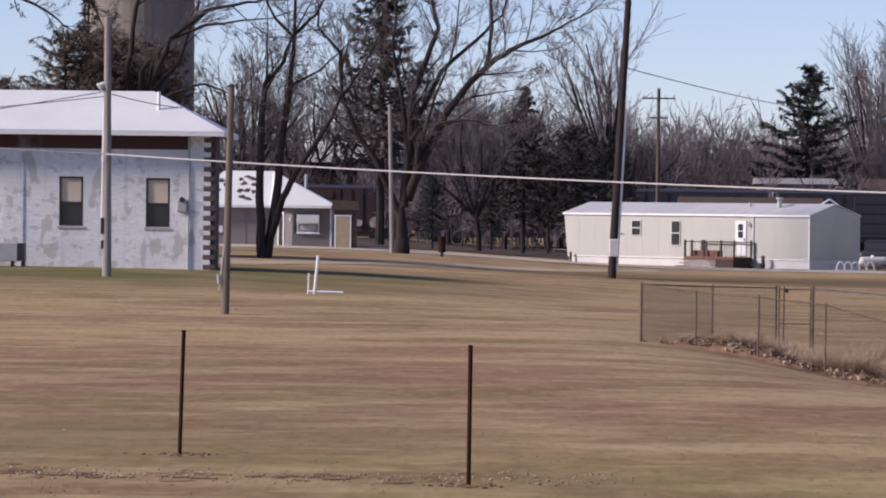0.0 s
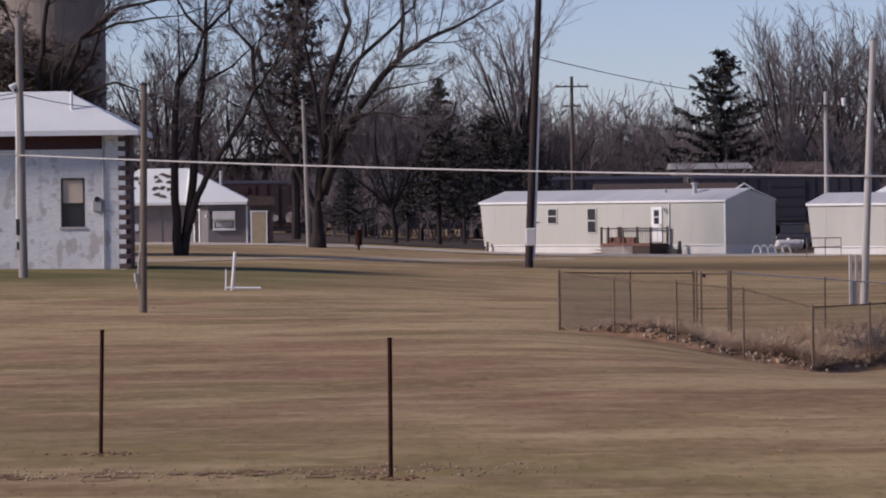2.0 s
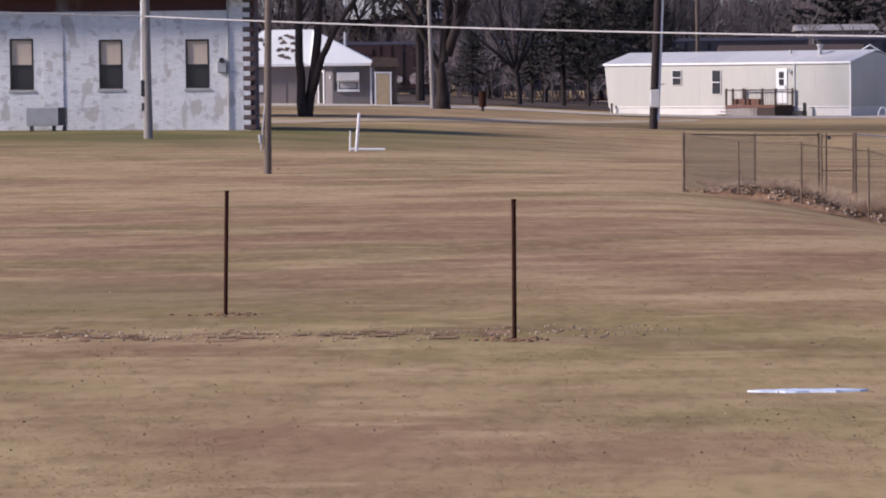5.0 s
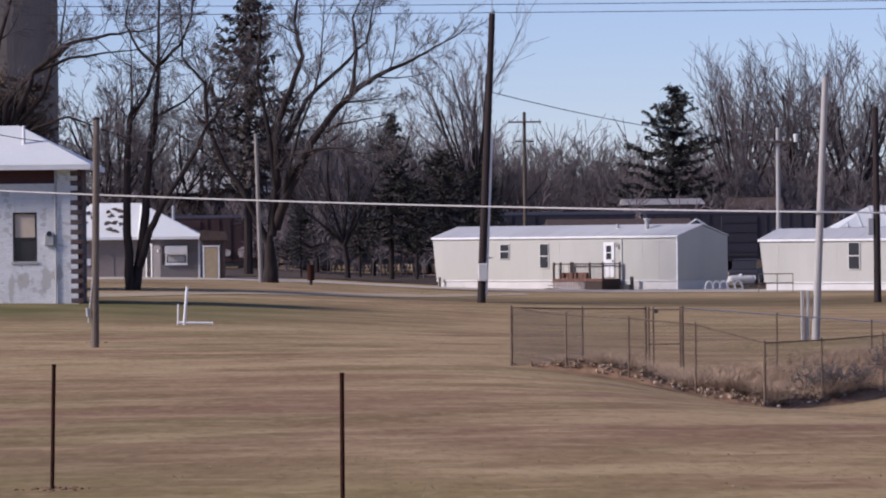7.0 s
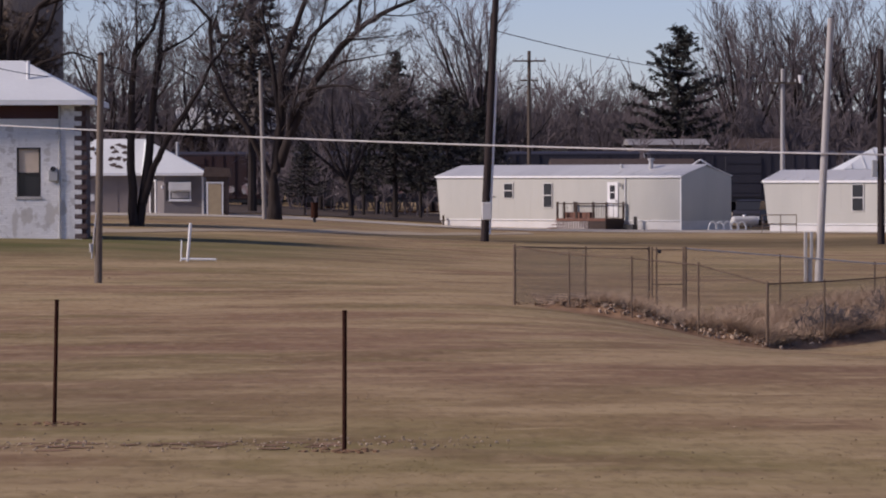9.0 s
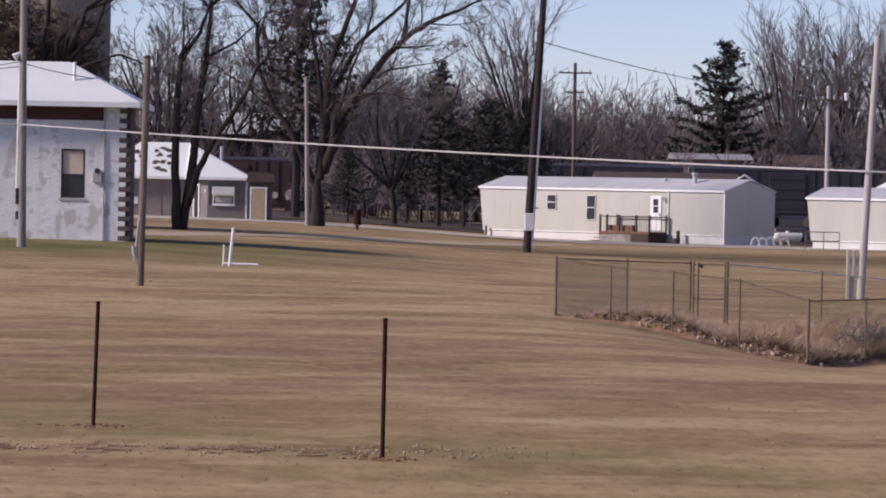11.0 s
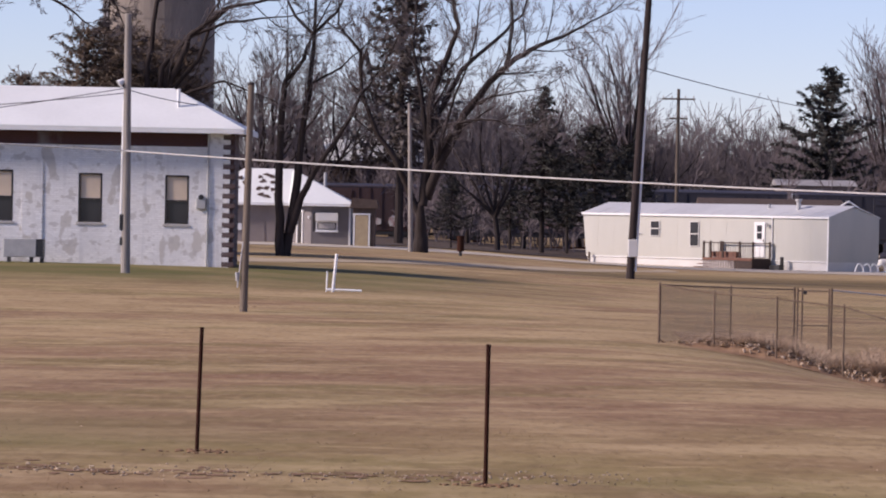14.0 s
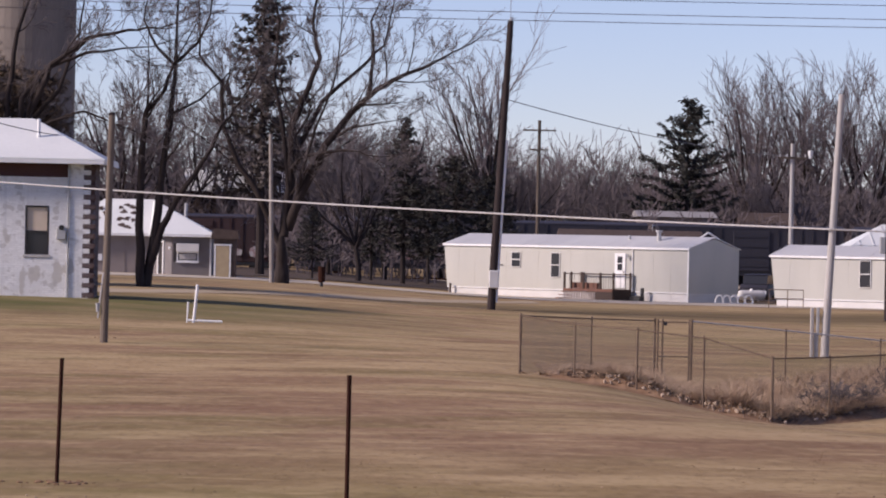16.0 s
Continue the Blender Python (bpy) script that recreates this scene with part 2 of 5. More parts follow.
POLE_BROWN = surf("old_brown_pole", (0.15, 0.12, 0.098), (0.085, 0.068, 0.056), scale=3, rough=0.9, bump=0.4, fine=30, stretch=(4, 4, 0.25))
POLE_DARK = surf("creosoted_pole", (0.055, 0.042, 0.04), (0.03, 0.024, 0.024), scale=3, rough=0.85, bump=0.4, fine=30, stretch=(4, 4, 0.25))
POLE_PALE = surf("pale_bleached_pole", (0.46, 0.44, 0.42), (0.36, 0.34, 0.32), scale=3, rough=0.9, bump=0.3, fine=30, stretch=(4, 4, 0.25))
RUST = surf("rusted_steel", (0.026, 0.011, 0.008), (0.05, 0.02, 0.013), scale=6, rough=0.95, metal=0.0, bump=0.4, fine=60)
ICE = surf("pale_ice", (0.70, 0.75, 0.82), (0.60, 0.66, 0.74), scale=5, rough=0.25, bump=0.05)
ZINC = surf("dull_zinc", (0.20, 0.145, 0.105), (0.125, 0.088, 0.064), scale=5, rough=0.88, metal=0.0, bump=0.1)
WIRE_MESH = surf("fence_wire", (0.13, 0.115, 0.10), (0.09, 0.08, 0.07), scale=5, rough=0.7, metal=0.3, bump=0)
CABLE = surf("pale_cable", (0.52, 0.50, 0.48), (0.42, 0.40, 0.39), scale=3, rough=0.6, bump=0)
BLACK_WIRE = surf("black_wire", (0.06, 0.06, 0.07), rough=0.7, bump=0)
GREY_BOX = surf("grey_enamel", (0.42, 0.42, 0.42), (0.34, 0.34, 0.34), scale=3, rough=0.5, bump=0.05)
BLACK_BOX = surf("black_plastic", (0.025, 0.025, 0.028), rough=0.5, bump=0)
BARK = surf("dark_bark", (0.026, 0.02, 0.019), (0.052, 0.042, 0.039), scale=2, rough=0.95, bump=0.6, fine=14, stretch=(3, 3, 0.4))
TWIG = surf("bare_twigs", (0.088, 0.074, 0.075), (0.138, 0.119, 0.119), scale=1, rough=0.95, bump=0)
TWIG_FAR = surf("far_twigs", (0.098, 0.083, 0.088), (0.16, 0.138, 0.143), scale=0.3, rough=0.95, bump=0, vary=0.2)
BRUSH = surf("undergrowth_twigs", (0.09, 0.075, 0.08), (0.15, 0.127, 0.132), scale=0.3, rough=0.95, bump=0)
PEBBLE = surf("tan_pebbles", (0.28, 0.205, 0.135), (0.47, 0.37, 0.26), scale=4, rough=0.9, bump=0, island=0.3)
NEEDLE = surf("dark_spruce_needles", (0.036, 0.036, 0.034), (0.07, 0.068, 0.06), scale=1.2, rough=0.85, bump=0, island=0.4)
NEEDLE_GREY = surf("grey_spruce_needles", (0.066, 0.057, 0.054), (0.12, 0.105, 0.096), scale=1.2, rough=0.9, bump=0, island=0.4)
CEDAR = surf("bronzed_cedar", (0.115, 0.085, 0.064), (0.18, 0.135, 0.102), scale=0.8, rough=0.9, bump=0, island=0.22)
CONCRETE = surf("old_concrete", (0.265, 0.23, 0.20), (0.19, 0.165, 0.145), scale=0.35, rough=0.9, bump=0.3, fine=6, stretch=(1.5, 1.5, 0.25))
DECK_WOOD = surf("dark_brown_deck", (0.032, 0.019, 0.016), (0.055, 0.034, 0.026), scale=4, rough=0.8, bump=0.2, stretch=(1, 1, 4))
RED_WOOD = surf("orange_brown_boards", (0.17, 0.075, 0.05), (0.12, 0.055, 0.038), scale=4, rough=0.8, bump=0.2)
TAUPE = surf("taupe_siding", (0.235, 0.198, 0.188), (0.19, 0.16, 0.152), scale=1, rough=0.75, bump=0.1)
SLATE_WALL = surf("grey_siding", (0.175, 0.155, 0.155), (0.14, 0.126, 0.126), scale=1, rough=0.75, bump=0.1)
TAN_DOOR = surf("tan_plywood", (0.42, 0.33, 0.20), (0.34, 0.26, 0.16), scale=3, rough=0.8, bump=0.1)
SHINGLE = surf("brown_shingle", (0.10, 0.075, 0.065), (0.07, 0.052, 0.046), scale=3, rough=0.95, bump=0.4)
ROOF_GREY = surf("weathered_grey_roof", (0.30, 0.29, 0.29), (0.22, 0.21, 0.21), scale=1.5, rough=0.8, bump=0.2)
TRAIN_DARK = surf("sooty_navy_steel", (0.018, 0.018, 0.028), (0.032, 0.030, 0.042), scale=0.4, rough=0.65, bump=0.1, stretch=(1, 1, 0.3))
TRAIN_MAROON = surf("maroon_steel", (0.05, 0.021, 0.022), (0.034, 0.017, 0.018), scale=0.4, rough=0.7, bump=0.1, stretch=(1, 1, 0.3))
GRAFFITI = surf("faded_spray_paint", (0.42, 0.41, 0.40), (0.22, 0.10, 0.10), scale=1.4, rough=0.7, bump=0, contrast=0.8)


# ---- mesh helpers ----
def box(bm, x0, y0, z0, x1, y1, z1, bevel=0.0):
    r = bmesh.ops.create_cube(bm, size=1, matrix=Matrix.Translation(((x0 + x1) / 2, (y0 + y1) / 2, (z0 + z1) / 2)) @ Matrix.Diagonal((abs(x1 - x0), abs(y1 - y0), abs(z1 - z0), 1)))
    if bevel:
        vs = set(r["verts"])
        bmesh.ops.bevel(bm, geom=[e for e in bm.edges if e.verts[0] in vs], offset=bevel, segments=1, affect="EDGES")
    return bm


def rod(bm, p0, p1, r0, r1=None, n=10):
    p0, p1 = Vector(p0), Vector(p1)
    d = p1 - p0
    m = Matrix.Translation((p0 + p1) / 2) @ d.to_track_quat("Z", "Y").to_matrix().to_4x4()
    bmesh.ops.create_cone(bm, cap_ends=True, segments=n, radius1=r0, radius2=r0 if r1 is None else r1, depth=d.length, matrix=m)
    return bm


def solid(bm, pts, faces):
    v = [bm.verts.new(p) for p in pts]
    for f in faces:
        bm.faces.new([v[i] for i in f])
    bmesh.ops.recalc_face_normals(bm, faces=bm.faces[:])
    return bm


def extrude(bm, outline, a, b):
    """A prism: an outline of (x, z) pairs pushed from y = a to y = b."""
    k = len(outline)
    pts = [(x, a, z) for x, z in outline] + [(x, b, z) for x, z in outline]
    return solid(bm, pts, [tuple(range(k)), tuple(range(2 * k - 1, k - 1, -1))] + [(i, (i + 1) % k, k + (i + 1) % k, k + i) for i in range(k)])


def part(name, bm, material, parent=None, label=""):
    me = bpy.data.meshes.new(name)
    if isinstance(bm, tuple):
        me.from_pydata(*bm)
    else:
        bm.to_mesh(me)
        bm.free()
    me.materials.append(material)
    ob = new(name, me)
    ob.parent = parent
    return tagged(ob, label)


def thing(name, m, label, category, group="", kind=""):
    ob = new(name)
    ob.empty_display_size = 0.2
    ob.matrix_basis = m
    return tagged(ob, label, category, group, kind)


B = bmesh.new


def piece(name, material, parent, *boxdims, bevel=0.0, label=""):
    return part(name, box(B(), *boxdims, bevel=bevel), material, parent, label)


# ---- ground ----
def smooth(a, b, v):
    t = min(1, max(0, (v - a) / (b - a)))
    return t * t * (3 - 2 * t)


def gz(x, y):
    """Height of the ground: it falls gently to the right, with a hollow round the fenced plot."""
    z = -0.5 * math.tanh((x - 1.5) / 8) * smooth(70, 135, y)
    sx, sy = (3.5 if x < 9.5 else 7), (15 if y < 74 else 14)
    z -= 0.90 * math.exp(-((x - 9.5) / sx) ** 2 - ((y - 74) / sy) ** 2)
    z += 0.25 * math.exp(-((x - 6.6) / 9) ** 2 - ((y - 153) / 9) ** 2)
    return z


def build_ground():
    xs = np.unique(np.concatenate([np.linspace(-2500, -60, 14), np.arange(-60, -24, 4.0), np.arange(-24, 32, 0.6), np.arange(32, 64, 4.0), np.linspace(64, 2500, 14)]))
    ys = np.unique(np.concatenate([np.linspace(-400, 10, 8), np.arange(10, 145, 0.6), np.arange(145, 340, 4.0), np.linspace(344, 4500, 24)]))
    verts = []
    for y in ys:
        for x in xs:
            near = 0.012 * noise.noise((x * 0.9, y * 0.9, 0)) if 12 < y < 150 and -24 < x < 32 else 0
            verts.append((x, y, gz(x, y) + near))
    w = len(xs)
    faces = [(j * w + i, j * w + i + 1, (j + 1) * w + i + 1, (j + 1) * w + i) for j in range(len(ys) - 1) for i in range(w - 1)]
    g = part("ground", (verts, [], faces), LAWN)
    g.data.polygons.foreach_set("use_smooth", [True] * len(faces))
    return tagged(g, "brown winter lawn with straw and olive patches", "ground", kind="structure")


build_ground()


def ribbon(name, label, material, rows, lift):
    """A strip of track laid on the ground: rows of (x, y near, y far)."""
    verts, faces = [], []
    for i, (x, a, b) in enumerate(rows):
        for k in range(5):
            y = a + (b - a) * k / 4
            verts.append((x, y, gz(x, y) + lift))
        if i:
            o = (i - 1) * 5
            faces += [(o + k, o + 5 + k, o + 6 + k, o + 1 + k) for k in range(4)]
    return tagged(part(name, (verts, [], faces), material), label, "road", kind="structure")


def lane(x):
    """Near edge of the gravel lane that runs past the homes."""
    return 214 - 0.32 * max(0, x - 4) + 10 * math.exp(-((x - 3) / 7) ** 2)


ribbon("road", "pale gravel lane along the mobile homes", GRAVEL, [(x, lane(x) + 0.4 * math.sin(x), lane(x) + 12 + 8 * smooth(4, -6, x) + 0.6 * math.sin(x * 1.7)) for x in np.arange(-30, 60, 1.5)], 0.03)


# darker brown ground from beyond the lane to the railway
DARK_GROUND = surf("dark_ground", (0.06, 0.046, 0.038), (0.115, 0.088, 0.07), scale=0.6, rough=0.95, bump=0.5, fine=8)
ribbon("dark_verge", "dark ground below the evergreens", DARK_GROUND, [(x, lane(x) + 24 + 1.5 * math.sin(x * 1.3) + 0.8 * math.sin(x * 3.1), 317.0) for x in np.arange(-8, 34, 1.0)], 0.05)
ribbon("driveway", "trodden pale drive crossing the lawn to the lane", DRIVE, [(x, 146 + 30 * smooth(-9, 4, x) + 24 * smooth(2, 12, x), 158 + 30 * smooth(-9, 4, x) + 18 * smooth(2, 12, x) + 1.5 * math.sin(x * 1.9)) for x in np.arange(-30, 12, 0.75)], 0.02)


# ---- the painted brick building ----
def hip_roof(bm, x0, x1, y0, y1, z, rise, run_l, run_r, t=0.14):
    ym = (y0 + y1) / 2
    pts = [(x0, y0, z), (x1, y0, z), (x1, y1, z), (x0, y1, z), (x0 + run_l, ym, z + rise), (x1 - run_r, ym, z + rise)]
    pts += [(x, y, q - t) for x, y, q in pts[:4]]
    return solid(bm, pts, [(0, 1, 5, 4), (1, 2, 5), (2, 3, 4, 5), (3, 0, 4), (0, 6, 7, 1), (1, 7, 8, 2), (2, 8, 9, 3), (3, 9, 6, 0), (6, 9, 8, 7)])


def sash_window(parent, x, z0, z1, y, w=0.79):
    win = part("window", box(B(), x, y + 0.10, z0, x + w, y + 0.14, z1), BLACK_BOX, parent)
    fr = B()
    for a in ((x - 0.01, z0, x + 0.05, z1), (x + w - 0.05, z0, x + w + 0.01, z1), (x + 0.05, z1 - 0.06, x + w - 0.05, z1), (x + 0.05, z0, x + w - 0.05, z0 + 0.05)):
        box(fr, a[0], y - 0.004, a[1], a[2], y + 0.10, a[3])
    box(fr, x + 0.05, y + 0.02, z0 + (z1 - z0) * 0.46, x + w - 0.05, y + 0.09, z0 + (z1 - z0) * 0.49)
    part("window_frame", fr, FRAME_DARK, win, "dark sash frame")
    piece("blind", TAN_BLIND, win, x + 0.055, y + 0.06, z0 + (z1 - z0) * 0.49, x + w - 0.055, y + 0.08, z1 - 0.06, label="tan blind drawn halfway down")
    piece("pane", GLASS, win, x + 0.055, y + 0.065, z0 + 0.05, x + w - 0.055, y + 0.085, z0 + (z1 - z0) * 0.46)
    piece("window_sill", POLE_PALE, win, x - 0.07, y - 0.03, z0 - 0.10, x + w + 0.07, y - 0.003, z0 - 0.01, bevel=0.008)


def brick_building():
    """Origin at the front right corner, at the foot; x to the right, y away."""
    b = thing("brick_building", pose(-8.03, 132, 0.35, 0, 0, -1.2), "white-painted brick building with peeling paint and white hip roof", "building")
    L, D, H = -18.0, 5.2, 4.72
    holes = [(-2.07, 1.51, 3.17), (-5.02, 1.52, 3.19), (-8.06, 1.51, 3.25), (-11.05, 1.51, 3.22), (-14.05, 1.51, 3.22)]
    wall = B()
    edges = [L] + sorted(sum([[x, x + 0.79] for x, _, _ in holes], [])) + [0]
    for i in range(len(edges) - 1):
        hole = [h for h in holes if abs(h[0] - edges[i]) < 0.01]
        if hole:
            box(wall, edges[i], 0, -0.4, edges[i + 1], 0.3, hole[0][1])
            box(wall, edges[i], 0, hole[0][2], edges[i + 1], 0.3, 4.12)
        else:
            box(wall, edges[i], 0, -0.4, edges[i + 1], 0.3, 4.12)
    bmesh.ops.remove_doubles(wall, verts=wall.verts[:], dist=0.001)
    part("wall", wall, PAINTED, b)
    piece("back_wall", DARK_BRICK, b, L, D - 0.3, -0.4, 0, D, H)
    piece("end_wall", DARK_BRICK, b, -0.3, 0.3, -0.4, 0.03, D - 0.3, H, label="unpainted dark red brick gable end")
    piece("far_end_wall", DARK_BRICK, b, L, 0.3, -0.4, L + 0.3, D - 0.3, H)
    piece("frieze", FRIEZE, b, L, 0.12, 4.12, -0.58, 0.3, H, label="bare maroon brick band under the eaves")
    piece("ledge", PAINTED, b, L, -0.03, 4.06, -0.6, 0.1, 4.14)
    piece("pilaster", PAINTED, b, -0.58, -0.05, -0.4, -0.12, 0.28, H)
    for x in (-6.6, -12.6):
        piece("pilaster", PAINTED, b, x - 0.35, -0.03, -0.4, x + 0.35, 0.0, 4.06)
    tooth = None
    for i in range(30):
        z = -0.25 + i * 0.166
        white = i % 2
        if tooth is None or i < 2:
            ob = piece("brick", PAINTED if white else DARK_BRICK, b, -0.12, -0.047, 0, 0.12 if white else 0.30, 0.27, 0.160, bevel=0.006)
            if white:
                light_tooth = ob.data
            else:
                tooth = ob.data
        else:
            ob = new("brick", light_tooth if white else tooth)
            ob.parent = b
        ob.location = (0, 0, z)
    piece("end_return", DARK_BRICK, b, 0.032, 0.0, -0.4, 0.26, 0.3, H, label="dark brick return of the end wall")
    for h in holes:
        sash_window(b, h[0], h[1], h[2], 0.0)
    part("roof", hip_roof(B(), L - 0.6, 0.62, -0.62, D + 0.6, H + 0.05, 1.42, 2.7, 2.7, 0.05), ROOF_WHITE, b, "white metal hip roof")
    piece("fascia", WHITE, b, L - 0.6, -0.625, H - 0.13, 0.62, -0.60, H - 0.004)
    piece("fascia", WHITE, b, 0.60, -0.60, H - 0.13, 0.625, D + 0.6, H - 0.004)
    piece("soffit", WHITE, b, L - 0.58, -0.595, H - 0.04, 0.595, D + 0.58, H - 0.01)
    gutter = B()
    extrude(gutter, [(0, 0), (0.10, 0), (0.12, 0.11), (0, 0.11)], L - 0.55, 0.6)
    g = part("gutter", gutter, WHITE, b)
    g.matrix_basis = pose(0, -0.63, H - 0.12, 0, 0, 90) @ Matrix.Diagonal((1, -1, 1, 1))
    part("downspout", rod(B(), (-0.62, -0.08, 0.0), (-0.62, -0.08, H - 0.1), 0.035, n=8), GREY_BOX, b)
    part("vent_pipe", rod(B(), (-1.78, 1.1, H + 0.4), (-1.78, 1.1, H + 1.42), 0.06, n=10), WHITE, b, "white vent pipe on the roof")
    mb = piece("meter_box", GREY_BOX, b, -1.0, -0.16, 2.03, -0.68, -0.004, 2.42, bevel=0.02, label="grey electric meter box")
    part("meter_dial", rod(B(), (-0.84, -0.18, 2.44), (-0.84, -0.02, 2.44), 0.09, n=12), BLACK_BOX, mb)
    return b


brick_building()


def ac_unit(m):
    a = thing("air_conditioner", m, "grey outdoor air conditioner unit on legs beside the brick wall", "air conditioner")
    piece("casing", GREY_BOX, a, -0.66, -0.35, 0.18, 0.44, 0.35, 0.80, bevel=0.02)
    piece("grille", BLACK_BOX, a, 0.444, -0.34, 0.19, 0.66, 0.34, 0.79, bevel=0.01, label="dark coil grille")
    for x in (-0.5, 0.25, 0.6):
        for y in (-0.3, 0.3):
            piece("leg", BLACK_BOX, a, x - 0.03, y - 0.03, 0, x + 0.03, y + 0.03, 0.18)


ac_unit(pose(-14.7, 130.6, gz(-14.7, 130.6)))


# ---- poles ----
def post(name, base, top, r0, r1, material, label, category="utility pole", n=14):
    """A round pole from base to top; its parts are given in metres above its foot."""
    x, y, _ = base
    p = thing(name, pose(x, y, gz(x, y)), label, category)
    d = Vector(top) - Vector((x, y, gz(x, y)))
    verts, faces = [], []
    for i in range(8):
        q = d * (i / 7) - Vector((0, 0, 0.3 if i == 0 else 0))
        r = r0 + (r1 - r0) * i / 7
        verts += [(q.x + r * math.cos(2 * math.pi * j / n), q.y + r * math.sin(2 * math.pi * j / n), q.z) for j in range(n)]
        if i:
            o = (i - 1) * n
            faces += [(o + j, o + (j + 1) % n, o + n + (j + 1) % n, o + n + j) for j in range(n)]
    faces.append(tuple(range(7 * n, 8 * n)))
    bm = (verts, [], faces)
    part("shaft", bm, material, p)
    return p, d


def steel_post(x, y, tx, tz):
    p = thing("fence_post", pose(x, y, gz(x, y)), "rusty brown steel pipe post standing alone in the lawn", "post", "rusty steel posts")
    d = Vector((tx - x, 0, tz - gz(x, y)))
    part("pipe", rod(B(), (0, 0, -0.3), d, 0.02, n=12), RUST, p)
    part("cap", rod(B(), d * 0.992, d * 1.006, 0.023, n=12), RUST, p)
    return p


steel_post(-2.585, 38.4, -2.55, 1.22)
steel_post(0.25, 34.4, 0.255, 1.24)

p, d = post("utility_pole", (-10.28, 119, 0), (-10.34, 119, 8.32), 0.145, 0.10, POLE_GREY, "weathered grey utility pole with white conduit and floodlight")
part("conduit", rod(B(), (-0.16, -0.03, 1.75), (-0.14, -0.03, 5.3), 0.04, n=8), WHITE, p, "white plastic conduit")
piece("meter", BLACK_BOX, p, -0.20, -0.12, 1.3, -0.08, 0.05, 1.8, bevel=0.02, label="black meter socket")
piece("switch_box", BLACK_BOX, p, -0.19, -0.1, 0.85, -0.09, 0.04, 1.1, bevel=0.02)
fl = part("floodlight", rod(B(), (-0.30, -0.05, 5.78), (-0.14, 0, 5.92), 0.13, 0.05, n=12), WHITE, p, "small white floodlight")
part("strap", rod(B(), (-0.004, 0, 3.70), (-0.004, 0, 3.76), 0.142, n=14), GREY_BOX, p)

p, d = post("old_pole", (-4.95, 88.6, 0), (-4.86, 88.6, 5.24), 0.092, 0.072, POLE_TAN, "short leaning weathered wooden pole in the lawn", "pole")
part("cap", rod(B(), d, d + Vector((0, 0, 0.07)), 0.085, 0.05, n=12), POLE_DARK, p)
part("guy_wire", rod(B(), (-0.14, -0.05, 0.55), (-0.03, -0.06, 1.6), 0.018, n=6), CABLE, p)
part("anchor", rod(B(), (-0.14, -0.05, 0.7), (-0.16, -0.05, 0.9), 0.04, n=8), GREY_BOX, p)

p, d = post("utility_pole", (6.64, 153, 0), (7.19, 153, 11.36), 0.17, 0.12, POLE_DARK, "tall dark creosoted utility pole leaning slightly", "utility pole")
cq = lambda h: d * (h / d.z)
part("conduit", rod(B(), cq(0.3) + Vector((0.19, -0.05, 0)), cq(6.7) + Vector((0.17, -0.05, 0)), 0.052, n=8), WHITE, p, "pale conduit up the side")
mbx = part("meter_box", box(B(), -0.17, -0.32, 0.85, 0.22, -0.16, 1.55, bevel=0.03), SKIRT, p, "pale grey meter box")
mbx.location = (0.06, 0, 0)
part("insulator", rod(B(), cq(11.3) + Vector((0, 0, 0.05)), cq(11.3) + Vector((0, 0, 0.2)), 0.04, n=8), GREY_BOX, p)
part("pin", rod(B(), d - Vector((0, 0, 0.1)), d + Vector((0, 0, 1.0)), 0.014, n=6), ZINC, p)

p, d = post("utility_pole", (12.71, 98, 0), (13.03, 98, 6.47), 0.108, 0.078, POLE_PALE, "pale bleached utility pole behind the chain-link plot", "utility pole")
piece("stub_post", POLE_PALE, p, -0.36, -0.05, -0.1, -0.28, 0.05, 1.28, bevel=0.01, label="white square post")
piece("panel_box", GREY_BOX, p, -0.21, -0.08, 0.62, -0.14, 0.05, 1.28, bevel=0.01)
piece("panel_box", GREY_BOX, p, -0.26, -0.02, 0.0, -0.15, 0.04, 0.62, bevel=0.01)
p, d = post("utility_pole", (25.11, 172, 0), (25.08, 172, 8.17), 0.17, 0.13, POLE_DARK, "dark utility pole with a grey box by the lane", "utility pole")
piece("meter_box", GREY_BOX, p, -0.42, -0.15, 3.0, -0.17, 0.05, 3.75, bevel=0.02)
p, d = post("light_pole", (-2.8, 214, 0), (-3.02, 214, 8.43), 0.13, 0.10, POLE_GREY, "grey pole in front of the large tree", "utility pole")


def line_pole(x, y, top, arms, label, r=0.16, mat=None):
    q, dd = post("utility_pole", (x, y, 0), (x, y, top), r, r * 0.75, mat or POLE_BROWN, label)
    h0 = gz(x, y)
    for z, w in arms:
        a = piece("crossarm", POLE_BROWN, q, -w, -0.22, z - h0 - 0.06, w, -0.10, z - h0 + 0.06)
        for k in (-0.9, -0.4, 0.4, 0.9):
            part("insulator", rod(B(), (k * w, -0.16, z - h0 + 0.06), (k * w, -0.16, z - h0 + 0.24), 0.05, n=8), GREY_BOX, a)
    return q


line_pole(15.95, 290, 12.0, [(11.25, 1.25), (9.8, 0.7)], "distant brown power pole with two crossarms")
q = line_pole(30.12, 250, 9.53, [(8.6, 0.9)], "pale power pole with crossarm and lamp", 0.17, POLE_PALE)
part("lamp", rod(B(), (1.15, -0.1, 9.1), (1.15, -0.1, 9.6), 0.12, 0.17, n=10), WHITE, q, "white lamp head")


